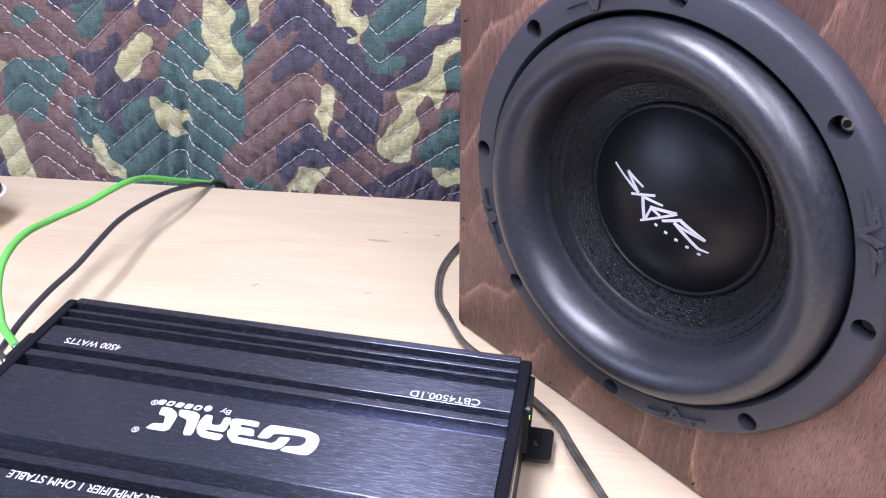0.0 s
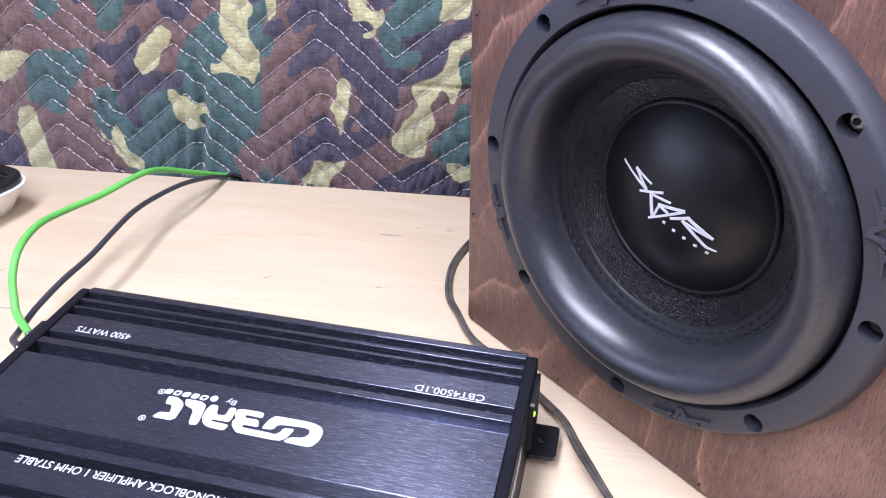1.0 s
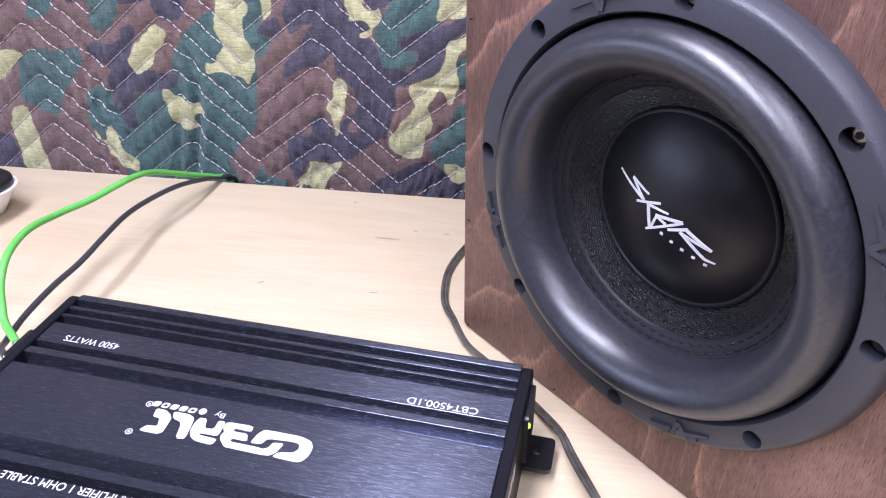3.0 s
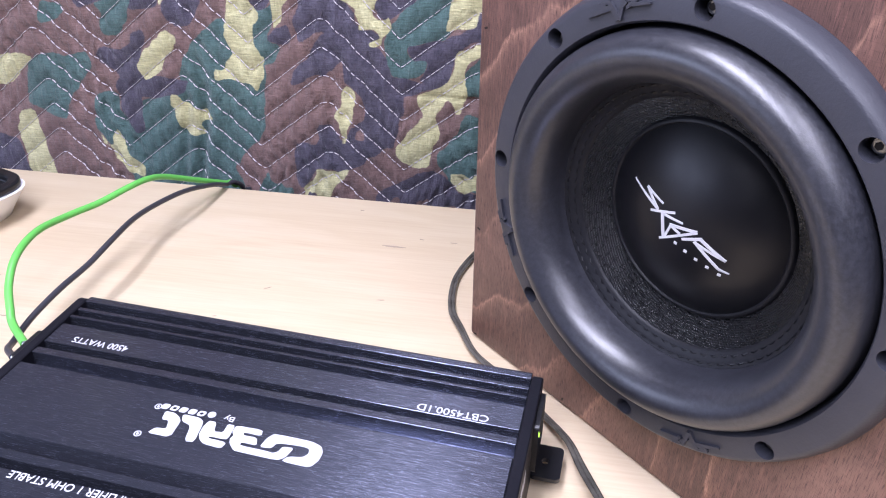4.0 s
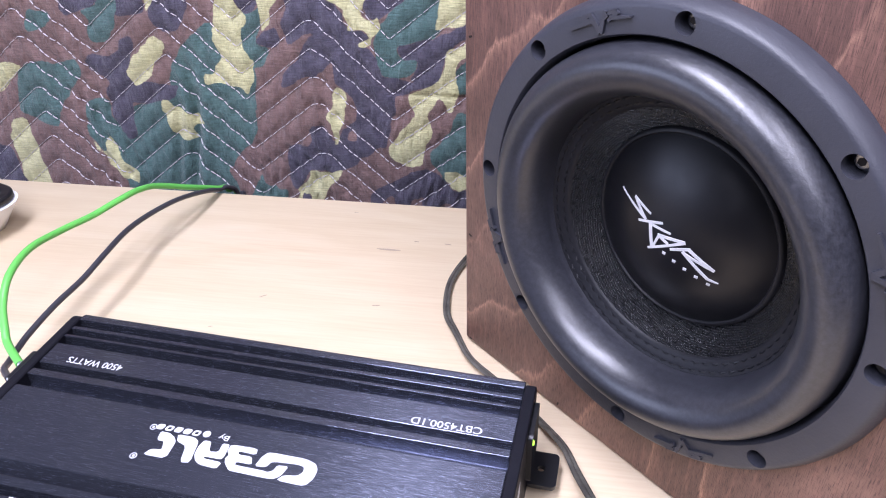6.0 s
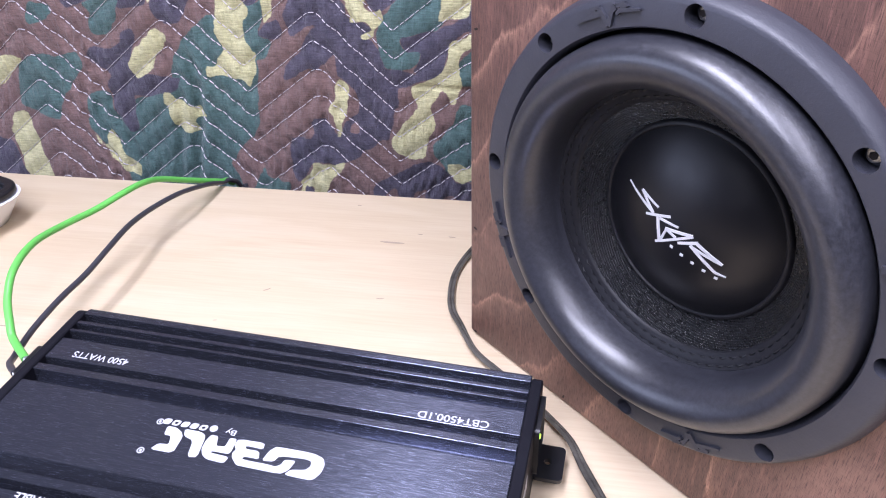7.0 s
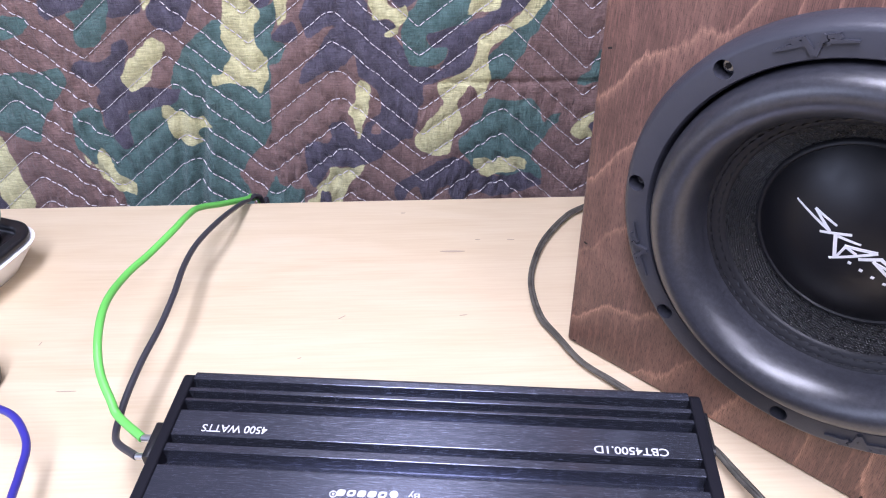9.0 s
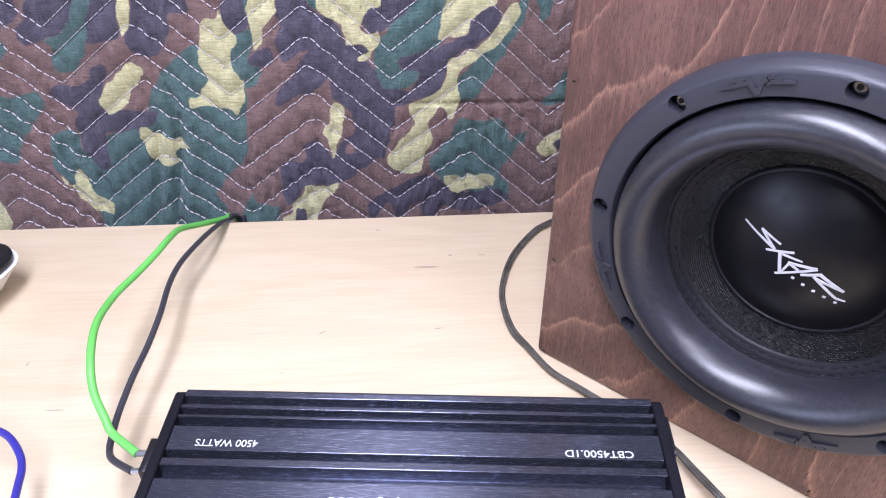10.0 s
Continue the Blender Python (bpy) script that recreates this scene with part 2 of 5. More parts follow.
def link(name, me, material, parent=None, label="", smooth=None, matrix=None):
    if material:
        me.materials.append(material)
    if smooth is not None:
        me.shade_smooth()
        me.set_sharp_from_angle(angle=radians(smooth))
    ob = new(name, me)
    if parent:
        ob.parent = parent
    if matrix is not None:
        ob.matrix_local = matrix
    if label:
        tagged(ob, label)
    return ob


def thing(name, label, category, matrix=None, kind="", group=""):
    ob = new(name)
    ob.empty_display_size = 0.02
    if matrix is not None:
        ob.matrix_world = matrix
    return tagged(ob, label, category, group, kind)


def box(x0, y0, z0, x1, y1, z1, bevel=0.0, seg=2, bm=None):
    bm = bm or bmesh.new()
    made = bmesh.ops.create_cube(bm, size=1, matrix=Matrix.LocRotScale(((x0 + x1) / 2, (y0 + y1) / 2, (z0 + z1) / 2), None, (x1 - x0, y1 - y0, z1 - z0)))
    if bevel:
        edges = list({e for v in made["verts"] for e in v.link_edges})
        bmesh.ops.bevel(bm, geom=edges, offset=bevel, segments=seg, affect="EDGES", profile=0.5)
    return bm


def drum(x, y, z, r, h, seg=32, axis="Z", bevel=0.0, bm=None, r2=None):
    """A cylinder whose foot is centred on the place given."""
    bm = bm or bmesh.new()
    turn = {"Z": pose(0, 0, 0), "Y": pose(0, 0, 0, -90), "X": pose(0, 0, 0, 0, 90)}[axis]
    made = bmesh.ops.create_cone(bm, cap_ends=True, segments=seg, radius1=r, radius2=r if r2 is None else r2, depth=h, matrix=Matrix.Translation((x, y, z)) @ turn @ Matrix.Translation((0, 0, h / 2)))
    if bevel:
        edges = [e for e in {e for v in made["verts"] for e in v.link_edges} if len(e.link_faces) == 2 and min(len(f.verts) for f in e.link_faces) == 4 and max(len(f.verts) for f in e.link_faces) > 4]
        bmesh.ops.bevel(bm, geom=edges, offset=bevel, segments=2, affect="EDGES")
    return bm


def lathe(profile, seg=160, close=False):
    """A surface turned about the local y axis from (radius, y) pairs, with a UV map: turns, and metres along the profile."""
    bm = bmesh.new()
    uv = bm.loops.layers.uv.new("UVMap")
    rings = [[bm.verts.new((r * math.cos(2 * math.pi * i / seg), y, r * math.sin(2 * math.pi * i / seg))) for i in range(seg)] for r, y in profile]
    run = [0.0]
    for (r0, y0), (r1, y1) in zip(profile, profile[1:]):
        run.append(run[-1] + math.hypot(r1 - r0, y1 - y0))
    n = len(profile)
    for k in range(n if close else n - 1):
        a, b = rings[k], rings[(k + 1) % n]
        for i in range(seg):
            j = (i + 1) % seg
            fc = bm.faces.new((a[i], a[j], b[j], b[i]))
            for lp, (u, w) in zip(fc.loops, ((i, k), (i + 1, k), (i + 1, k + 1), (i, k + 1))):
                lp[uv].uv = (u / seg, run[w % n])
    return bm


def smooth_line(points, step=6):
    """Points on a smooth line through those given."""
    p = [Vector(q) for q in points]
    p = [2 * p[0] - p[1]] + p + [2 * p[-1] - p[-2]]
    out = []
    for i in range(1, len(p) - 2):
        for k in range(step):
            t = k / step
            out.append(0.5 * ((2 * p[i]) + (p[i + 1] - p[i - 1]) * t + (2 * p[i - 1] - 5 * p[i] + 4 * p[i + 1] - p[i + 2]) * t * t + (3 * p[i] - p[i - 1] - 3 * p[i + 1] + p[i + 2]) * t ** 3))
    return out + [p[-2]]


def tube(line, radius, seg=14, bm=None):
    """A round cable along a line of points."""
    bm = bm or bmesh.new()
    rings = []
    side = None
    for i, c in enumerate(line):
        way = (line[min(i + 1, len(line) - 1)] - line[max(i - 1, 0)]).normalized()
        if side is None:
            side = way.orthogonal().normalized()
        side = (side - way * side.dot(way)).normalized()
        up = way.cross(side)
        rings.append([bm.verts.new(c + radius * (math.cos(a) * side + math.sin(a) * up)) for a in (2 * math.pi * k / seg for k in range(seg))])
    for a, b in zip(rings, rings[1:]):
        for k in range(seg):
            bm.faces.new((a[k], a[(k + 1) % seg], b[(k + 1) % seg], b[k]))
    bm.faces.new(rings[0])
    bm.faces.new(rings[-1])
    return bm


def prism(outline, z0, z1, bm=None):
    """An upright prism on a flat outline of (x, y)."""
    bm = bm or bmesh.new()
    a = [bm.verts.new((x, y, z0)) for x, y in outline]
    b = [bm.verts.new((x, y, z1)) for x, y in outline]
    n = len(a)
    bm.faces.new(a[::-1])
    bm.faces.new(b)
    for i in range(n):
        bm.faces.new((a[i], a[(i + 1) % n], b[(i + 1) % n], b[i]))
    return bm


def stroke(x0, y0, x1, y1, w0, w1, z0, z1, bm):
    """A tapered flat bar from one point to another."""
    way = Vector((x1 - x0, y1 - y0)).normalized()
    o = Vector((-way.y, way.x))
    pts = [(x0 + o.x * w0 / 2, y0 + o.y * w0 / 2), (x0 - o.x * w0 / 2, y0 - o.y * w0 / 2), (x1 - o.x * w1 / 2, y1 - o.y * w1 / 2), (x1 + o.x * w1 / 2, y1 + o.y * w1 / 2)]
    return prism(pts, z0, z1, bm)


def rounded(x0, y0, x1, y1, r, seg=6):
    """The outline of a rectangle with round corners."""
    out = []
    for cx, cy, a0 in ((x1 - r, y1 - r, 0), (x0 + r, y1 - r, 90), (x0 + r, y0 + r, 180), (x1 - r, y0 + r, 270)):
        for k in range(seg + 1):
            a = radians(a0 + 90 * k / seg)
            out.append((cx + r * math.cos(a), cy + r * math.sin(a)))
    return out


def rounder(outline, cut=0.16):
    """An outline with its corners cut once."""
    out = []
    for (x0, y0), (x1, y1) in zip(outline, outline[1:] + outline[:1]):
        out += [(x0 + (x1 - x0) * cut, y0 + (y1 - y0) * cut), (x1 + (x0 - x1) * cut, y1 + (y0 - y1) * cut)]
    return out


def lettering(name, text, height, width, material, parent, matrix, shear=0.0):
    """Printed words as a thin mesh, as wide and high as given, on the plane of matrix."""
    cu = bpy.data.curves.new(name, "FONT")
    cu.body, cu.size, cu.shear, cu.extrude, cu.offset = text, 1.0, shear, 0.0, 0.012
    tmp = bpy.data.objects.new(name, cu)
    scene.collection.objects.link(tmp)
    bpy.context.view_layer.update()
    me = bpy.data.meshes.new_from_object(tmp.evaluated_get(bpy.context.evaluated_depsgraph_get()))
    bpy.data.objects.remove(tmp)
    bpy.data.curves.remove(cu)
    co = np.empty(len(me.vertices) * 3)
    me.vertices.foreach_get("co", co)
    co = co.reshape(-1, 3)
    lo, hi = co.min(0), co.max(0)
    co[:, 0] = (co[:, 0] - lo[0]) * width / (hi[0] - lo[0])
    co[:, 1] = (co[:, 1] - lo[1]) * height / (hi[1] - lo[1])
    me.vertices.foreach_set("co", co.ravel())
    me.materials.clear()
    return link(name, me, material, parent, "", None, matrix)


def carve(ob, cutters):
    """Cuts closed meshes out of a mesh object, for good."""
    bpy.context.view_layer.update()
    for bm in cutters:
        me = bpy.data.meshes.new("cutter")
        bmesh.ops.recalc_face_normals(bm, faces=bm.faces)
        bm.to_mesh(me)
        bm.free()
        cut = bpy.data.objects.new("cutter", me)
        scene.collection.objects.link(cut)
        cut.matrix_world = ob.matrix_world
        mod = ob.modifiers.new("cut", "BOOLEAN")
        mod.operation, mod.object, mod.solver = "DIFFERENCE", cut, "EXACT"
        bpy.context.view_layer.update()
        done = bpy.data.meshes.new_from_object(ob.evaluated_get(bpy.context.evaluated_depsgraph_get()))
        ob.modifiers.clear()
        old = ob.data
        ob.data = done
        bpy.data.objects.remove(cut)
        bpy.data.meshes.remove(me)
        done.name = ob.name
        bpy.data.meshes.remove(old)


# ---------------------------------------------------------------- the room
ROOM = (-2.3, -3.2, -0.9, 2.1, 0.30)  # along the wall, depth and floor height


def slab(name, bounds, material, label, category):
    ob = part(name, box(*bounds), material, None, label, None, WALL)
    return tagged(ob, "", category, "", "structure")


# Unseen room shell, kept dark grey to limit reflections in the black parts.
X0, Y0, Z0, X1, Y1 = ROOM
slab("floor", (X0 - 0.1, Y0 - 0.1, Z0 - 0.1, X1 + 0.1, Y1 + 0.1, Z0), CONCRETE, "unseen plain grey concrete floor", "floor")
slab("ceiling", (X0 - 0.1, Y0 - 0.1, CEILING_Z, X1 + 0.1, Y1 + 0.1, CEILING_Z + 0.1), CEILING_PAINT, "unseen plain grey ceiling", "ceiling")
slab("wall_north", (X0 - 0.1, Y1, Z0, X1 + 0.1, Y1 + 0.1, CEILING_Z), WHITE_WALL, "unseen plain grey wall behind the hanging blanket", "wall")
slab("wall_south", (X0 - 0.1, Y0 - 0.1, Z0, X1 + 0.1, Y0, CEILING_Z), WHITE_WALL, "unseen plain grey wall", "wall")
west = slab("wall_west", (X0 - 0.1, Y0, Z0, X0, Y1, CEILING_Z), WHITE_WALL, "unseen plain grey wall with a window", "wall")


def window():
    """A plain white window with two panes in the west wall."""
    y0, y1, z0, z1 = WINDOW
    bm = box(X0 - 0.2, y0, z0, X0 + 0.1, y1, z1)
    carve(west, [bm])
    ob = thing("window_1", "plain white two-pane window in the workshop wall", "window", WALL, "structure")
    mid = (y0 + y1) / 2
    for a, b, c, d in ((y0, y0 + 0.04, z0, z1), (y1 - 0.04, y1, z0, z1), (y0 + 0.04, y1 - 0.04, z0, z0 + 0.04), (y0 + 0.04, y1 - 0.04, z1 - 0.04, z1), (mid - 0.02, mid + 0.02, z0 + 0.04, z1 - 0.04)):
        part("window_frame", box(X0 - 0.075, a + 0.0005, c + 0.0005, X0 - 0.035, b - 0.0005, d - 0.0005, 0.003), WHITE, ob, "", 40)
    return ob


slab("wall_east", (X1, Y0, Z0, X1 + 0.1, Y1, CEILING_Z), WHITE_WALL, "unseen plain grey wall", "wall")


window()


def ceiling_fixture(x, y, length, width):
    ob = thing("ceiling_light", "unseen long white strip light fixed under the ceiling", "ceiling light", WALL @ pose(x, y, CEILING_Z), group="strip lights on the ceiling")
    part("housing", box(-length / 2 - 0.02, -width / 2 - 0.015, -0.045, length / 2 + 0.02, width / 2 + 0.015, 0, 0.006), WHITE, ob, "", 40)
    part("diffuser", box(-length / 2, -width / 2, -0.07, length / 2, width / 2, -0.047, 0.008), DIFFUSER, ob, "glowing white diffuser", 40)
    return ob


for fx, fy, fw, fl, *_ in FIXTURES:
    ceiling_fixture(fx, fy, fw, fl)


# ---------------------------------------------------------------- the bench
BACK_EDGE = 0.1778


def workbench():
    ob = thing("workbench", "workbench with a pale birch plywood top", "workbench", WALL)
    top = part("worktop", box(-1.05, -0.52, -0.018, 0.85, BACK_EDGE, 0, 0.0012, 2), BIRCH, ob, "pale smooth birch plywood top", 40)
    for x, y in ((-1.0, -0.47), (0.73, -0.47), (-1.0, 0.07), (0.73, 0.07)):
        part("leg", box(x, y, -0.9, x + 0.07, y + 0.07, -0.018, 0.003), BENCH_FRAME, ob, "", 40)
    for y in (-0.47, 0.07):
        part("apron", box(-0.929, y + 0.01, -0.11, 0.729, y + 0.05, -0.0185, 0.003), BENCH_FRAME, ob, "", 40)
    # short dark flecks in the face veneer: centre, length, width, direction
    inv = WALL.inverted()
    for x, y, ln, wd, turn in ((-0.127, 0.026, 0.020, 0.0022, 3), (-0.073, -0.026, 0.006, 0.0008, 12), (-0.140, -0.084, 0.006, 0.0007, 40), (-0.194, 0.040, 0.004, 0.0008, 5),
                               (-0.121, 0.051, 0.004, 0.0009, 0), (-0.100, 0.068, 0.006, 0.0009, 0), (-0.286, -0.239, 0.004, 0.0007, 80), (-0.230, -0.250, 0.013, 0.0009, 4), (-0.133, -0.131, 0.003, 0.0006, 20)):
        c = inv @ Vector((x, y, 0))
        out = [(math.cos(a) * ln / 2 * (1 + 0.15 * math.sin(3 * a)), math.sin(a) * wd / 2) for a in (2 * math.pi * k / 14 for k in range(14))]
        part("fleck", prism(out, 0.0, 0.00025), SCUFF, top, "", None, pose(c.x, c.y, 0.0, 0, 0, turn - 4))
    return ob


workbench()

# ---------------------------------------------------------------- the hanging blanket
# outlines of the printed colours, in metres along the cloth and up it
GREEN_PRINT_A = [
    [(-0.3661, 0.1842), (-0.3491, 0.1839), (-0.3608, 0.1638), (-0.3636, 0.1488), (-0.3681, 0.1413), (-0.3710, 0.1310), (-0.3789, 0.1206), (-0.3874, 0.1117), (-0.3969, 0.1130), (-0.4013, 0.1196), (-0.3975, 0.1316), (-0.4000, 0.1395), (-0.4042, 0.1457), (-0.3873, 0.1494), (-0.3766, 0.1582)],
    [(-0.4575, 0.1460), (-0.4366, 0.1404), (-0.4368, 0.1342), (-0.4432, 0.1270), (-0.4660, 0.1229)],
    [(-0.4887, 0.0880), (-0.4575, 0.0915), (-0.4426, 0.0911), (-0.4339, 0.0948), (-0.4240, 0.0945), (-0.4222, 0.0860), (-0.4243, 0.0775), (-0.4306, 0.0690), (-0.4400, 0.0605), (-0.4476, 0.0530), (-0.4546, 0.0429), (-0.4649, 0.0215), (-0.4738, 0.0218), (-0.4806, 0.0252), (-0.5072, 0.0385)],
]
GREEN_PRINT_B = [
    [(-0.4279, 0.0481), (-0.4139, 0.0531), (-0.4036, 0.0563), (-0.4003, 0.0368), (-0.3947, 0.0190), (-0.3852, 0.0084), (-0.3782, 0.0185), (-0.3789, 0.0361), (-0.3771, 0.0464), (-0.3625, 0.0502), (-0.3428, 0.0556), (-0.3308, 0.0689), (-0.3246, 0.0889), (-0.3095, 0.1107), (-0.2942, 0.1237), (-0.2812, 0.1345), (-0.2714, 0.1342), (-0.2478, 0.1337), (-0.2352, 0.0976), (-0.2468, 0.0235), (-0.2551, 0.0129), (-0.2661, 0.0028), (-0.2772, -0.0100), (-0.2837, -0.0213), (-0.2768, -0.0332), (-0.2761, -0.0494), (-0.2776, -0.0785), (-0.4057, -0.0730), (-0.4017, -0.0408), (-0.4192, -0.0195), (-0.4270, 0.0060), (-0.4332, 0.0140), (-0.4304, 0.0297)],
    [(-0.2496, -0.0226), (-0.2455, -0.0331), (-0.2323, -0.0406), (-0.2232, -0.0374), (-0.2260, -0.0808), (-0.2758, -0.0786), (-0.2596, -0.0395)],
]
GREEN_PRINT_C = [
    [(-0.2428, 0.1485), (-0.2307, 0.1483), (-0.2233, 0.1547), (-0.2239, 0.1352), (-0.2295, 0.1247), (-0.2297, 0.1167), (-0.2209, 0.1148), (-0.2210, 0.1072), (-0.2274, 0.0985), (-0.2341, 0.0947), (-0.2397, 0.0921), (-0.2511, 0.1145)],
    [(-0.2277, 0.1814), (-0.2207, 0.1812), (-0.2220, 0.1632), (-0.2258, 0.1608)],
    [(-0.1780, 0.1804), (-0.1590, 0.1800), (-0.1645, 0.1634), (-0.1709, 0.1670)],
    [(-0.1143, 0.1351), (-0.1164, 0.1246), (-0.1196, 0.1138), (-0.1178, 0.0999), (-0.1104, 0.0913), (-0.0975, 0.0881), (-0.0870, 0.0906), (-0.0789, 0.0989), (-0.0777, 0.1072), (-0.0813, 0.1090), (-0.0917, 0.1059), (-0.0966, 0.1116), (-0.0964, 0.1187), (-0.0887, 0.1212), (-0.0758, 0.1251), (-0.0631, 0.1259), (-0.0555, 0.1321), (-0.0590, 0.1442), (-0.0564, 0.1570), (-0.0506, 0.1777), (-0.0748, 0.1782), (-0.0875, 0.1602), (-0.1026, 0.1504), (-0.1055, 0.1427), (-0.1106, 0.1403)],
]
GREEN_PRINT_D = [
    [(0.0130, 0.1764), (0.0228, 0.1762), (0.0146, 0.1503), (0.0055, 0.1322), (-0.0039, 0.1163), (-0.0112, 0.1027), (-0.0187, 0.0916), (-0.0221, 0.0831), (-0.0288, 0.0757), (-0.0411, 0.0760), (-0.0423, 0.0836), (-0.0434, 0.0951), (-0.0398, 0.1006), (-0.0322, 0.1088), (-0.0221, 0.1195), (-0.0121, 0.1273), (-0.0024, 0.1377), (0.0094, 0.1530)],
    [(0.0253, 0.1762), (0.0450, 0.1758), (0.0379, 0.1549), (0.0334, 0.1488), (0.0293, 0.1551)],
    [(0.0725, 0.1060), (0.0543, 0.1037), (0.0525, 0.0953), (0.0509, 0.0839), (0.0391, 0.0772), (0.0399, 0.0678), (0.0767, 0.0685)],
]
GREEN_PRINT_E = [
    [(-0.0420, 0.0601), (-0.0093, 0.0530), (-0.0012, 0.0558), (0.0047, 0.0464), (0.0111, 0.0306), (0.0189, 0.0398), (0.0270, 0.0427), (0.0250, 0.0302), (0.0170, 0.0241), (0.0093, 0.0114), (0.0014, -0.0015), (-0.0011, -0.0114), (0.0097, -0.0186), (0.0116, -0.0325), (-0.0060, -0.0319), (-0.0584, -0.0195), (-0.0584, -0.0093), (-0.0697, 0.0011), (-0.0684, 0.0141), (-0.0555, 0.0265), (-0.0473, 0.0388)],
]
GREEN_PRINT = GREEN_PRINT_A + GREEN_PRINT_B + GREEN_PRINT_C + GREEN_PRINT_D + GREEN_PRINT_E
NAVY_PRINT_A = [
    [(-0.4520, 0.1860), (-0.4133, 0.1852), (-0.4163, 0.1723), (-0.4196, 0.1626), (-0.4249, 0.1578), (-0.4343, 0.1580), (-0.4613, 0.1611)],
    [(-0.4042, 0.1850), (-0.3661, 0.1842), (-0.3734, 0.1641), (-0.3780, 0.1567), (-0.3883, 0.1494), (-0.4028, 0.1457), (-0.4087, 0.1423), (-0.4194, 0.1389), (-0.4248, 0.1442), (-0.4233, 0.1528), (-0.4157, 0.1601), (-0.4116, 0.1624), (-0.4098, 0.1722)],
    [(-0.3491, 0.1839), (-0.3292, 0.1834), (-0.3353, 0.1632), (-0.3376, 0.1431), (-0.3465, 0.1407), (-0.3681, 0.1413), (-0.3650, 0.1489), (-0.3608, 0.1638)],
    [(-0.3199, 0.1833), (-0.2724, 0.1823), (-0.2750, 0.1693), (-0.2817, 0.1645), (-0.2900, 0.1662), (-0.2937, 0.1598), (-0.2935, 0.1497), (-0.3006, 0.1396), (-0.3078, 0.1294), (-0.3213, 0.1244), (-0.3294, 0.1315), (-0.3348, 0.1430), (-0.3268, 0.1555), (-0.3219, 0.1678)],
]
NAVY_PRINT_B = [
    [(-0.3696, 0.1187), (-0.3565, 0.1216), (-0.3549, 0.1146), (-0.3605, 0.1066), (-0.3652, 0.0984), (-0.3715, 0.0845), (-0.3666, 0.0740), (-0.3410, 0.0738), (-0.3235, 0.0716), (-0.3216, 0.0686), (-0.3343, 0.0541), (-0.3462, 0.0527), (-0.3651, 0.0503), (-0.3755, 0.0506), (-0.3779, 0.0434), (-0.3774, 0.0216), (-0.3829, 0.0090), (-0.3893, 0.0092), (-0.3965, 0.0223), (-0.4009, 0.0442), (-0.4017, 0.0593), (-0.3947, 0.0708), (-0.4008, 0.0797), (-0.4100, 0.0828), (-0.4146, 0.0926), (-0.4069, 0.1012), (-0.3945, 0.1009), (-0.3846, 0.1006), (-0.3761, 0.1042), (-0.3721, 0.1096)],
    [(-0.2442, 0.1817), (-0.2244, 0.1813), (-0.2260, 0.1657), (-0.2233, 0.1582), (-0.2307, 0.1483), (-0.2382, 0.1469), (-0.2438, 0.1511), (-0.2493, 0.1588)],
]
NAVY_PRINT_C = [
    [(-0.1980, 0.1808), (-0.1780, 0.1804), (-0.1723, 0.1670), (-0.1634, 0.1594), (-0.1515, 0.1566), (-0.1457, 0.1488), (-0.1456, 0.1385), (-0.1412, 0.1305), (-0.1285, 0.1339), (-0.1213, 0.1284), (-0.1294, 0.1195), (-0.1197, 0.1111), (-0.1162, 0.0999), (-0.1104, 0.0913), (-0.0975, 0.0881), (-0.0792, 0.0847), (-0.0608, 0.0824), (-0.0767, 0.0806), (-0.0901, 0.0734), (-0.0997, 0.0707), (-0.1326, 0.0717), (-0.1587, 0.0869), (-0.1615, 0.1011), (-0.1729, 0.0902), (-0.1787, 0.0847), (-0.1887, 0.0878), (-0.2028, 0.0784), (-0.2134, 0.0770), (-0.2093, 0.0884), (-0.2005, 0.0966), (-0.1925, 0.1075), (-0.1824, 0.1209), (-0.1749, 0.1297), (-0.1843, 0.1263), (-0.1952, 0.1185), (-0.2013, 0.1187), (-0.2022, 0.1346), (-0.2036, 0.1425), (-0.1980, 0.1551), (-0.2015, 0.1652)],
]
NAVY_PRINT_D = [
    [(-0.1595, 0.0955), (-0.1310, 0.0947), (-0.0997, 0.0719), (-0.1014, 0.0559), (-0.1074, 0.0408), (-0.1141, 0.0144), (-0.1224, 0.0160), (-0.1313, 0.0065), (-0.1430, -0.0016), (-0.1520, -0.0093), (-0.1668, -0.0168), (-0.1833, -0.0115), (-0.1949, -0.0144), (-0.2017, -0.0244), (-0.2118, -0.0379), (-0.2190, -0.0272), (-0.2166, -0.0170), (-0.2179, 0.0031), (-0.2148, 0.0140), (-0.2053, 0.0156), (-0.1947, 0.0120), (-0.1885, 0.0183), (-0.1910, 0.0298), (-0.1864, 0.0371), (-0.1783, 0.0369), (-0.1709, 0.0291), (-0.1635, 0.0206), (-0.1572, 0.0299), (-0.1499, 0.0390), (-0.1408, 0.0449), (-0.1400, 0.0571), (-0.1433, 0.0691), (-0.1508, 0.0752), (-0.1581, 0.0812)],
    [(-0.1014, 0.1788), (-0.0748, 0.1782), (-0.0875, 0.1602), (-0.1026, 0.1504), (-0.1078, 0.1454), (-0.1180, 0.1420), (-0.1252, 0.1458), (-0.1281, 0.1535), (-0.1216, 0.1635), (-0.1140, 0.1683)],
]
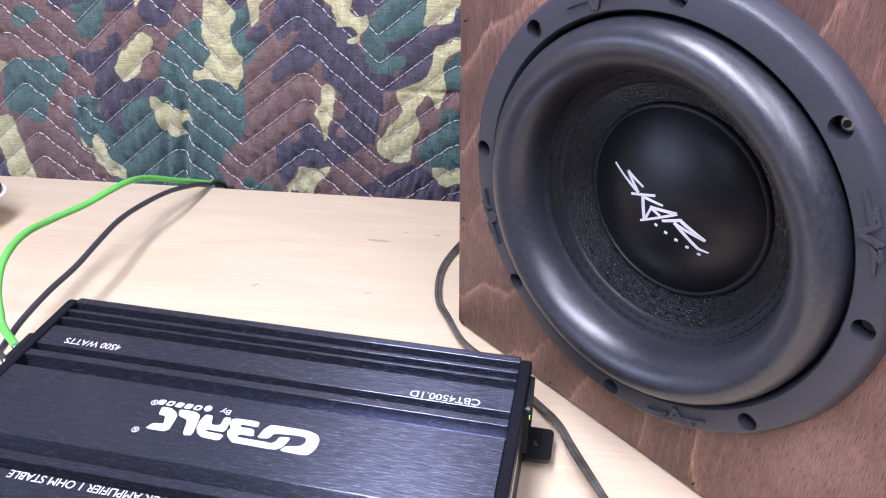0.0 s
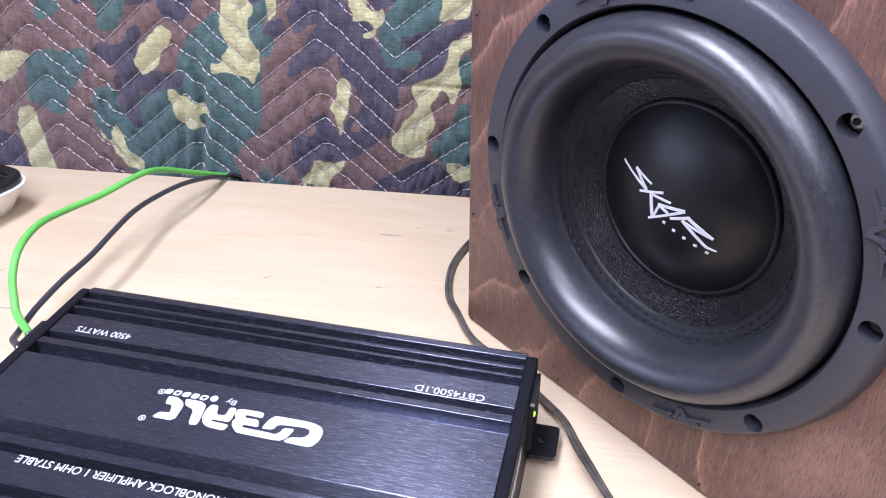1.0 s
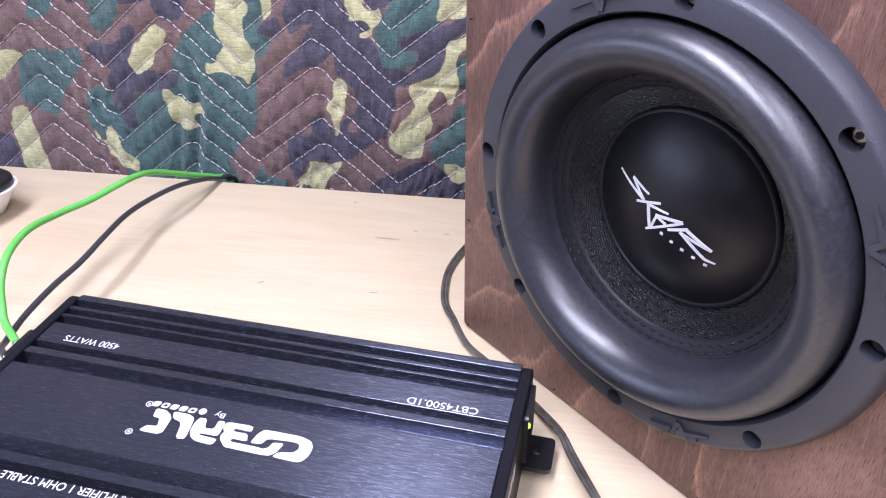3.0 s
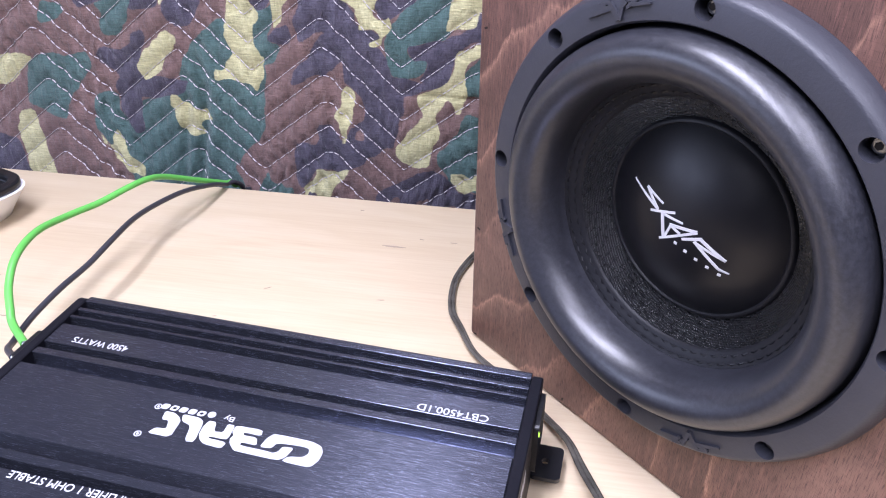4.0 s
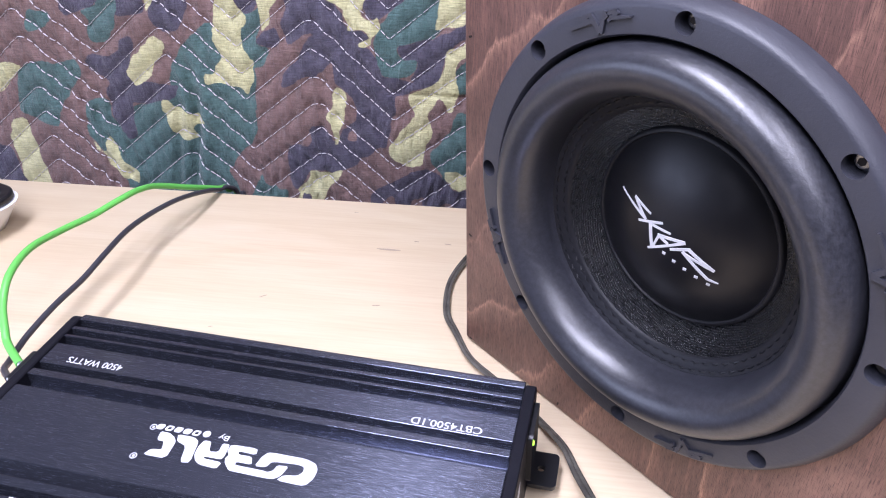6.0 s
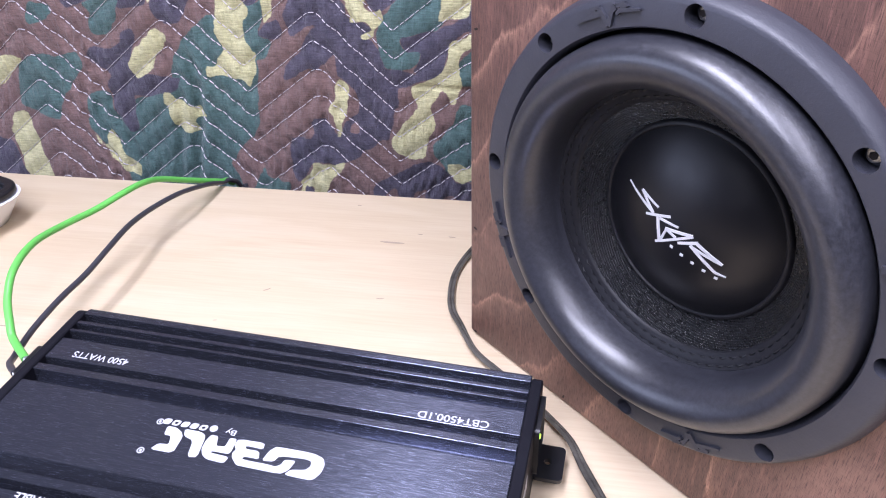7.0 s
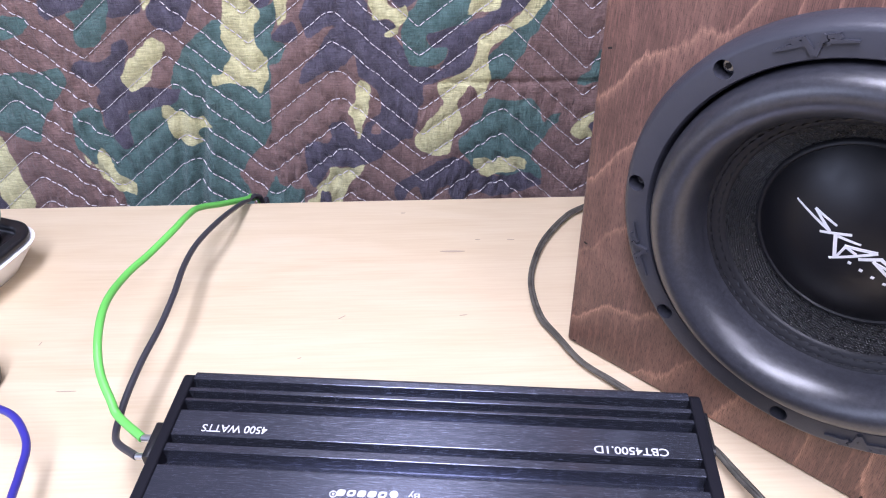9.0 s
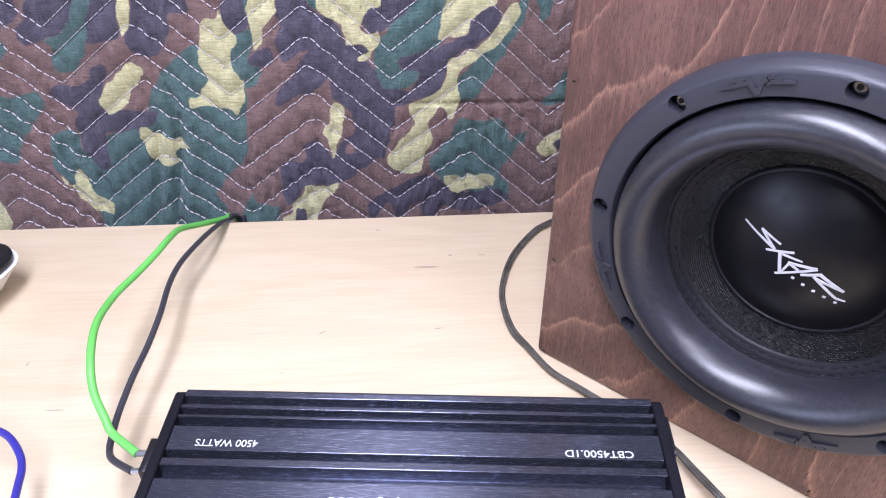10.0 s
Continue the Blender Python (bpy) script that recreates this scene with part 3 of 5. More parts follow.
NAVY_PRINT_E = [
    [(-0.0964, 0.1187), (-0.0886, 0.1222), (-0.0758, 0.1251), (-0.0631, 0.1248), (-0.0555, 0.1310), (-0.0403, 0.1386), (-0.0329, 0.1436), (-0.0282, 0.1564), (-0.0184, 0.1637), (-0.0086, 0.1650), (-0.0032, 0.1558), (-0.0078, 0.1456), (-0.0175, 0.1354), (-0.0274, 0.1277), (-0.0402, 0.1253), (-0.0478, 0.1174), (-0.0529, 0.1093), (-0.0555, 0.1011), (-0.0555, 0.0926), (-0.0608, 0.0824), (-0.0793, 0.0830), (-0.0870, 0.0889), (-0.0779, 0.0989), (-0.0777, 0.1078), (-0.0932, 0.1060)],
    [(-0.2299, 0.1221), (-0.2212, 0.1298), (-0.2130, 0.1349), (-0.2085, 0.1322), (-0.2089, 0.1215), (-0.2119, 0.1146), (-0.2209, 0.1148), (-0.2297, 0.1167)],
]
NAVY_PRINT_F = [
    [(-0.1279, -0.0321), (-0.1102, -0.0231), (-0.0927, -0.0128), (-0.0755, -0.0067), (-0.0612, -0.0092), (-0.0555, -0.0196), (-0.0468, -0.0303), (-0.0353, -0.0273), (-0.0179, -0.0265), (-0.0005, -0.0251), (0.0116, -0.0325), (0.0120, -0.0417), (0.0003, -0.0427), (-0.0172, -0.0506), (-0.0408, -0.0518), (-0.0526, -0.0420), (-0.0615, -0.0509), (-0.0705, -0.0651), (-0.0820, -0.0465), (-0.0789, -0.0382), (-0.0906, -0.0426), (-0.0972, -0.0640), (-0.1060, -0.0636), (-0.1080, -0.0384), (-0.1168, -0.0416), (-0.1299, -0.0663), (-0.1344, -0.0445)],
    [(0.0556, 0.0323), (0.0751, 0.0330), (0.0770, 0.0156), (0.0586, 0.0176), (0.0535, 0.0242)],
    [(-0.2067, -0.0430), (-0.2006, -0.0404), (-0.1945, -0.0528), (-0.1956, -0.0746), (-0.2162, -0.0737)],
    [(-0.5732, 0.0064), (-0.5358, -0.0012), (-0.5267, -0.0039), (-0.5214, -0.0272), (-0.5149, -0.0547), (-0.5993, -0.0612)],
]
NAVY_PRINT = NAVY_PRINT_A + NAVY_PRINT_B + NAVY_PRINT_C + NAVY_PRINT_D + NAVY_PRINT_E + NAVY_PRINT_F
BROWN_PRINT_A = [
    [(-0.1488, 0.0328), (-0.1448, 0.0345), (-0.1431, 0.0282), (-0.1426, 0.0199), (-0.1480, 0.0220), (-0.1511, 0.0246)],
    [(-0.1485, 0.0710), (-0.1427, 0.0631), (-0.1424, 0.0529), (-0.1486, 0.0421), (-0.1524, 0.0484)],
]
BROWN_PRINT = BROWN_PRINT_A
TAN_PRINT_A = [
    [(-0.3292, 0.1834), (-0.3199, 0.1833), (-0.3223, 0.1678), (-0.3289, 0.1531), (-0.3365, 0.1421), (-0.3357, 0.1507), (-0.3344, 0.1632)],
    [(-0.3397, 0.1196), (-0.3317, 0.1220), (-0.3264, 0.1176), (-0.3254, 0.1111), (-0.3318, 0.1014), (-0.3384, 0.0949), (-0.3469, 0.0810), (-0.3601, 0.0698), (-0.3677, 0.0700), (-0.3702, 0.0799), (-0.3717, 0.0857), (-0.3659, 0.0957), (-0.3587, 0.1038), (-0.3499, 0.1090)],
]
TAN_PRINT_B = [
    [(-0.2680, 0.1567), (-0.2598, 0.1615), (-0.2531, 0.1589), (-0.2480, 0.1711), (-0.2473, 0.1587), (-0.2448, 0.1511), (-0.2382, 0.1469), (-0.2382, 0.1381), (-0.2444, 0.1304), (-0.2477, 0.1199), (-0.2456, 0.1117), (-0.2400, 0.1060), (-0.2373, 0.1004), (-0.2400, 0.0836), (-0.2455, 0.0721), (-0.2503, 0.0652), (-0.2553, 0.0754), (-0.2636, 0.0727), (-0.2712, 0.0741), (-0.2809, 0.0773), (-0.2902, 0.0746), (-0.2897, 0.0850), (-0.2817, 0.0865), (-0.2751, 0.0942), (-0.2692, 0.1041), (-0.2751, 0.1152), (-0.2735, 0.1285), (-0.2680, 0.1414), (-0.2694, 0.1492)],
    [(-0.2207, 0.1812), (-0.1994, 0.1808), (-0.1991, 0.1652), (-0.2046, 0.1603), (-0.2105, 0.1529), (-0.2162, 0.1402), (-0.2227, 0.1299), (-0.2245, 0.1378), (-0.2244, 0.1481), (-0.2248, 0.1607), (-0.2237, 0.1682)],
]
TAN_PRINT_C = [
    [(-0.1637, 0.1801), (-0.1072, 0.1789), (-0.1107, 0.1672), (-0.1192, 0.1634), (-0.1270, 0.1560), (-0.1295, 0.1485), (-0.1254, 0.1422), (-0.1179, 0.1430), (-0.1138, 0.1455), (-0.1107, 0.1377), (-0.1146, 0.1298), (-0.1199, 0.1262), (-0.1218, 0.1193), (-0.1296, 0.1168), (-0.1345, 0.1196), (-0.1292, 0.1233), (-0.1213, 0.1273), (-0.1236, 0.1317), (-0.1310, 0.1339), (-0.1427, 0.1305), (-0.1422, 0.1374), (-0.1450, 0.1462), (-0.1445, 0.1514), (-0.1515, 0.1566), (-0.1585, 0.1593), (-0.1651, 0.1669)],
    [(-0.1584, 0.0783), (-0.1534, 0.0752), (-0.1473, 0.0721), (-0.1512, 0.0574), (-0.1546, 0.0423), (-0.1583, 0.0299), (-0.1640, 0.0155), (-0.1654, 0.0302), (-0.1683, 0.0396), (-0.1722, 0.0441), (-0.1688, 0.0519), (-0.1645, 0.0578), (-0.1613, 0.0696)],
]
TAN_PRINT_D = [
    [(-0.3431, 0.0544), (-0.3361, 0.0554), (-0.3315, 0.0480), (-0.3243, 0.0447), (-0.3171, 0.0414), (-0.3065, 0.0411), (-0.2967, 0.0315), (-0.3065, 0.0286), (-0.3151, 0.0258), (-0.3165, 0.0195), (-0.3139, 0.0111), (-0.3236, 0.0114), (-0.3340, 0.0137), (-0.3406, 0.0203), (-0.3421, 0.0299), (-0.3415, 0.0392), (-0.3437, 0.0454)],
    [(-0.4290, 0.0119), (-0.4281, 0.0022), (-0.4235, -0.0059), (-0.4180, -0.0061), (-0.4154, 0.0069), (-0.4112, 0.0119), (-0.4080, 0.0099), (-0.4063, -0.0032), (-0.4018, -0.0167), (-0.3884, -0.0288), (-0.3892, -0.0427), (-0.3944, -0.0411), (-0.4046, -0.0372), (-0.4132, -0.0279), (-0.4192, -0.0195), (-0.4228, -0.0092), (-0.4295, -0.0024)],
]
TAN_PRINT_E = [
    [(-0.2250, -0.0734), (-0.2193, -0.0517), (-0.2098, -0.0450), (-0.2099, -0.0358), (-0.1988, -0.0245), (-0.1949, -0.0144), (-0.1861, -0.0121), (-0.1753, -0.0165), (-0.1591, -0.0124), (-0.1626, -0.0211), (-0.1768, -0.0323), (-0.1822, -0.0461), (-0.1927, -0.0747), (-0.1966, -0.0563), (-0.1979, -0.0419), (-0.2067, -0.0430), (-0.2162, -0.0737)],
    [(-0.0506, 0.1777), (-0.0081, 0.1769), (-0.0086, 0.1650), (-0.0184, 0.1637), (-0.0257, 0.1588), (-0.0305, 0.1513), (-0.0338, 0.1410), (-0.0454, 0.1387), (-0.0590, 0.1338), (-0.0605, 0.1417), (-0.0589, 0.1520), (-0.0555, 0.1620)],
]
TAN_PRINT_F = [
    [(0.0037, 0.1667), (0.0100, 0.1681), (0.0126, 0.1580), (0.0082, 0.1479), (0.0001, 0.1392), (-0.0071, 0.1299), (-0.0170, 0.1221), (-0.0271, 0.1152), (-0.0400, 0.1090), (-0.0434, 0.0951), (-0.0412, 0.0865), (-0.0395, 0.0760), (-0.0448, 0.0691), (-0.0474, 0.0572), (-0.0517, 0.0555), (-0.0528, 0.0664), (-0.0582, 0.0707), (-0.0663, 0.0608), (-0.0702, 0.0519), (-0.0665, 0.0394), (-0.0705, 0.0238), (-0.0763, 0.0111), (-0.0782, -0.0019), (-0.0924, -0.0048), (-0.1036, -0.0010), (-0.1116, 0.0091), (-0.1113, 0.0156), (-0.1025, 0.0268), (-0.0966, 0.0373), (-0.0866, 0.0463), (-0.0826, 0.0522), (-0.0893, 0.0645), (-0.0874, 0.0733), (-0.0767, 0.0788), (-0.0634, 0.0842), (-0.0571, 0.0898), (-0.0555, 0.0954), (-0.0539, 0.1093), (-0.0478, 0.1174), (-0.0376, 0.1226), (-0.0249, 0.1260), (-0.0150, 0.1364), (-0.0054, 0.1482), (-0.0009, 0.1583)],
]
TAN_PRINT_G = [
    [(-0.0555, -0.0061), (-0.0441, -0.0078), (-0.0355, -0.0122), (-0.0270, -0.0058), (-0.0128, -0.0043), (-0.0039, -0.0113), (-0.0029, -0.0216), (-0.0180, -0.0231), (-0.0324, -0.0239), (-0.0410, -0.0305), (-0.0498, -0.0253), (-0.0555, -0.0162)],
    [(0.0366, 0.0247), (0.0444, 0.0327), (0.0548, 0.0405), (0.0737, 0.0461), (0.0752, 0.0317), (0.0557, 0.0311), (0.0535, 0.0242), (0.0586, 0.0176), (0.0575, 0.0111), (0.0461, 0.0115), (0.0371, 0.0183)],
    [(-0.5039, 0.0880), (-0.4938, 0.0902), (-0.4868, 0.0871), (-0.4954, 0.0766), (-0.5063, 0.0671), (-0.5192, 0.0542), (-0.5555, 0.0523), (-0.5435, 0.0832)],
    [(-0.5162, 0.0261), (-0.4985, 0.0304), (-0.4985, 0.0111), (-0.4939, -0.0151), (-0.4880, -0.0491), (-0.5171, -0.0549), (-0.5202, -0.0237), (-0.5244, 0.0029)],
]
TAN_PRINT = TAN_PRINT_A + TAN_PRINT_B + TAN_PRINT_C + TAN_PRINT_D + TAN_PRINT_E + TAN_PRINT_F + TAN_PRINT_G
BLANKET_Y = 0.26
PEAK, PERIOD, GAP, FALL, SLANT = -0.1778, 0.1483, 0.0268, 0.065, 0.10


def chevron(s):
    """Height of the zigzag seam through its peak at s = PEAK."""
    t = ((s - PEAK) / PERIOD) % 1.0
    a = 2 * np.minimum(t, 1 - t)
    a = np.sqrt(a * a + 0.0025) - 0.05   # needle turns are slightly round at the peaks
    a = np.where(a > 0.93, 0.93 + (a - 0.93) * 0.45, a)
    return 0.1146 - SLANT * (s - PEAK) - FALL * a


def wave(s, w, seed):
    """Smooth cloth unevenness made of a few sine waves."""
    rng = np.random.RandomState(seed)
    out = np.zeros_like(s)
    for k in range(9):
        ax, ay, ph = rng.uniform(-60, 60), rng.uniform(-22, 22), rng.uniform(0, 6.28)
        out += np.sin(ax * s + ay * w + ph) / (1 + k * 0.3)
    return out / 4


def relief(s, w):
    """How far the cloth stands off its hanging plane, towards the room."""
    ph = ((w - chevron(s)) / GAP) % 1.0
    puff = 0.0028 * np.clip(4 * ph * (1 - ph), 0, 1) ** 0.7
    pucker = 0.0021 * np.sin(s * 420 + 2.5 * np.sin(w * 60) + 40 * w) * (0.55 + wave(s, w, 5)) * np.abs(2 * ph - 1)
    pucker += 0.0012 * np.sin(s * 760 - 50 * w + 3 * np.sin(w * 90)) * np.clip(wave(s, w, 8) + 0.3, 0, 1)
    lie = s + 0.318 - 0.012 * np.sin(w * 22)
    fold = (0.0075 * np.exp(-(lie / 0.0055) ** 2) - 0.004 * np.exp(-((lie - 0.013) / 0.007) ** 2) + 0.005 * np.exp(-((lie + 0.020) / 0.005) ** 2)) * np.clip((0.13 - w) * 9, 0, 1)
    crease = 0.0030 * np.exp(-((w - 0.073 + 0.02 * (s + 0.05)) / 0.0025) ** 2) * np.clip((s + 0.12) * 12, 0, 1)
    belly = 0.020 * np.clip((-0.36 - s) * 5, 0, 1) * np.clip((0.06 - w) * 7, 0, 1)
    return puff + pucker - fold - crease + belly + 0.0045 * wave(s, w, 3)


def soften(outline, rounds=1):
    """Cuts the corners of an outline."""
    p = np.array(outline)
    for _ in range(rounds):
        q = np.roll(p, -1, 0)
        p = np.stack([p * 0.84 + q * 0.16, p * 0.16 + q * 0.84], 1).reshape(-1, 2)
    return p


def print_distance(prints, s, w):
    """Distance in metres to the edge of a printed colour, negative inside."""
    d = np.full_like(s, 0.02)
    for outline in prints:
        p = soften(outline)
        near = (s > p[:, 0].min() - 0.02) & (s < p[:, 0].max() + 0.02) & (w > p[:, 1].min() - 0.02) & (w < p[:, 1].max() + 0.02)
        x, y = s[near], w[near]
        e, inside = np.full_like(x, 1.0), np.zeros(x.shape, bool)
        for (x0, y0), (x1, y1) in zip(p, np.roll(p, -1, 0)):
            dx, dy = x1 - x0, y1 - y0
            t = np.clip(((x - x0) * dx + (y - y0) * dy) / max(dx * dx + dy * dy, 1e-12), 0, 1)
            e = np.minimum(e, np.hypot(x - x0 - t * dx, y - y0 - t * dy))
            if y0 != y1:
                inside ^= ((y0 > y) != (y1 > y)) & (x < (y - y0) * dx / (y1 - y0) + x0)
        d[near] = np.minimum(d[near], np.where(inside, -e, e))
    return d


def far_prints(seed, count):
    """More of the same print over the rest of the cloth."""
    rng = np.random.RandomState(seed)
    out = []
    while len(out) < count:
        x, y = rng.uniform(-0.85, 0.45), rng.uniform(-0.45, 0.5)
        if -0.60 < x < 0.12 and -0.12 < y < 0.24:
            continue
        turn, size = rng.uniform(0, 6.28), rng.uniform(0.020, 0.045)
        out.append([(x + size * rng.uniform(0.4, 1.2) * math.cos(turn + a), y + size * rng.uniform(0.4, 1.2) * math.sin(turn + a)) for a in np.arange(0, 6.28, 0.70)])
    return out


def moving_blanket():
    ob = thing("moving_blanket", "quilted camouflage moving blanket hung behind the bench", "blanket", WALL @ pose(0, BLANKET_Y, 0))
    sv, wv = np.arange(-0.80, 0.401, 0.0018), np.arange(-0.40, 0.451, 0.0018)
    s, w = np.meshgrid(sv, wv)
    y = -relief(s, w)
    rows, cols = s.shape
    co = np.stack([s, y, w], -1).reshape(-1, 3)
    i = np.arange(rows * cols).reshape(rows, cols)
    faces = np.stack([i[:-1, :-1], i[:-1, 1:], i[1:, 1:], i[1:, :-1]], -1).reshape(-1, 4)
    me = bpy.data.meshes.new("cover")
    me.from_pydata(co.tolist(), [], faces.tolist())
    wob_s = s + 0.0008 * np.sin(w * 140 + 3 * np.sin(s * 90)) + 0.0006 * np.sin(s * 310 + w * 200)
    wob_w = w + 0.0008 * np.sin(s * 150 + 2 * np.sin(w * 110)) + 0.0006 * np.sin(w * 290 - s * 170)
    for name, prints in (("green_print", GREEN_PRINT + far_prints(1, 26)), ("navy_print", NAVY_PRINT + far_prints(2, 26)),
                         ("brown_print", BROWN_PRINT), ("tan_print", TAN_PRINT + far_prints(3, 22))):
        at = me.attributes.new(name, "FLOAT", "POINT")
        at.data.foreach_set("value", print_distance(prints, wob_s, wob_w).ravel())
    link("cover", me, CAMO, ob, "", 80)
    # the flat back of the quilt
    part("backing", box(-0.80, 0.012, -0.40, 0.40, 0.016, 0.45), CHARCOAL, ob)
    part("filling", box(-0.79, 0.0105, -0.39, 0.39, 0.0115, 0.44), WHITE_WALL, ob)
    # running stitches of thick white thread along every zigzag seam
    verts, quads = [], []
    rng = random.Random(4)
    for k in range(-12, 8):
        sx = -0.78
        while sx < 0.38:
            slope = (float(chevron(np.array(sx + 0.001))) - float(chevron(np.array(sx)))) / 0.001
            run = math.hypot(1, slope)
            ln = rng.uniform(0.0040, 0.0056) / run
            a, b = np.array([sx, sx + ln / 2, sx + ln]), None
            z = chevron(a) + k * GAP
            sx += ln + rng.uniform(0.0010, 0.0022) / run
            if z[0] < -0.16 or z[0] > 0.30:
                continue
            d = -relief(a, z) - 0.0016
            nx, nz = -slope / run * 0.00027, 1 / run * 0.00027
            base = len(verts)
            for q in range(3):
                bow = (0.0, 0.00045, 0.0)[q]
                for sx_, sz_, dy in ((-1, -1, 0.0006), (1, 1, 0.0006), (0.6, 0.6, -0.0003 - bow), (-0.6, -0.6, -0.0003 - bow)):
                    verts.append((a[q] + nx * sx_, d[q] + dy, z[q] + nz * sz_))
            for q in range(2):
                o = base + 4 * q
                for e in range(4):
                    quads.append((o + e, o + (e + 1) % 4, o + 4 + (e + 1) % 4, o + 4 + e))
            quads += [(base, base + 1, base + 2, base + 3), (base + 8, base + 9, base + 10, base + 11)]
    me = bpy.data.meshes.new("stitching")
    me.from_pydata(verts, [], quads)
    st = link("stitching", me, THREAD, ob, "white zigzag running stitches")
    tagged(st, kind="stuff")
    return ob


moving_blanket()

# ---------------------------------------------------------------- the loudspeaker box
BOX_W, BOX_D, BOX_H, PLY = 0.30, 0.30, 0.335, 0.0185
CX, CZ = 0.1450, 0.1550


def speaker_box():
    ob = thing("speaker_box", "dark brown stained plywood loudspeaker box on the bench", "speaker box", pose(0, 0, 0, 0, 0, -1.7))
    front = part("front_panel", box(-0.0016, 0, 0.0005, BOX_W, PLY, BOX_H, 0.0036, 4), STAINED, ob, "", 40)
    carve(front, [drum(CX, -0.01, CZ, 0.1005, PLY + 0.02, 96, "Y")])
    front.data.shade_smooth()
    front.data.set_sharp_from_angle(angle=radians(40))
    part("side_panel", box(-0.0012, PLY + 0.0003, 0.0005, PLY, BOX_D - PLY, BOX_H - 0.0003, 0.001), STAINED, ob, "", 40)
    part("side_panel", box(BOX_W - PLY, PLY + 0.0003, 0.0005, BOX_W - 0.0004, BOX_D - PLY, BOX_H - 0.0003, 0.001), STAINED, ob, "", 40)
    part("top_panel", box(PLY, PLY + 0.0003, BOX_H - PLY, BOX_W - PLY, BOX_D - PLY, BOX_H - 0.0006, 0.0005), STAINED, ob, "", 40)
    part("bottom_panel", box(PLY, PLY + 0.0003, 0.0008, BOX_W - PLY, BOX_D - PLY, PLY, 0.0005), STAINED, ob, "", 40)
    part("back_panel", box(0, BOX_D - PLY + 0.0003, 0.0005, BOX_W, BOX_D, BOX_H, 0.001), STAINED, ob, "", 40)
    for x, z, turn in ((0.0048, 0.2176, 20), (0.0046, 0.0892, -15), (0.0895, 0.0060, 80), (0.1960, 0.0070, 70), (0.0050, 0.0040, 10)):
        out = rounded(-0.0013, -0.0006, 0.0013, 0.0006, 0.0005, 2)
        part("nail_hole", prism(out, -0.001, 0.00025), DARK_HOLE, ob, "dark filled brad nail hole", None, pose(x, 0, z, 90, 0, 0) @ pose(0, 0, 0, 0, 0, turn))
    return ob


speaker_box()


# ---------------------------------------------------------------- the loudspeaker
MARK = [(-0.50, -0.02, -0.12, 0.06, 0.02, 0.05), (-0.30, 0.13, -0.12, 0.05, 0.04, 0.03), (-0.30, 0.13, -0.10, 0.16, 0.03, 0.025), (-0.12, 0.15, -0.02, -0.17, 0.04, 0.05), (-0.02, -0.17, 0.13, 0.17, 0.05, 0.025),
        (0.02, 0.0, 0.15, 0.10, 0.025, 0.03), (0.16, 0.13, 0.30, 0.13, 0.03, 0.04), (0.14, 0.0, 0.32, 0.11, 0.03, 0.03), (0.18, 0.05, 0.50, -0.01, 0.04, 0.015)]


RING_Y = -0.0105     # front of the frame ring, proud of the box


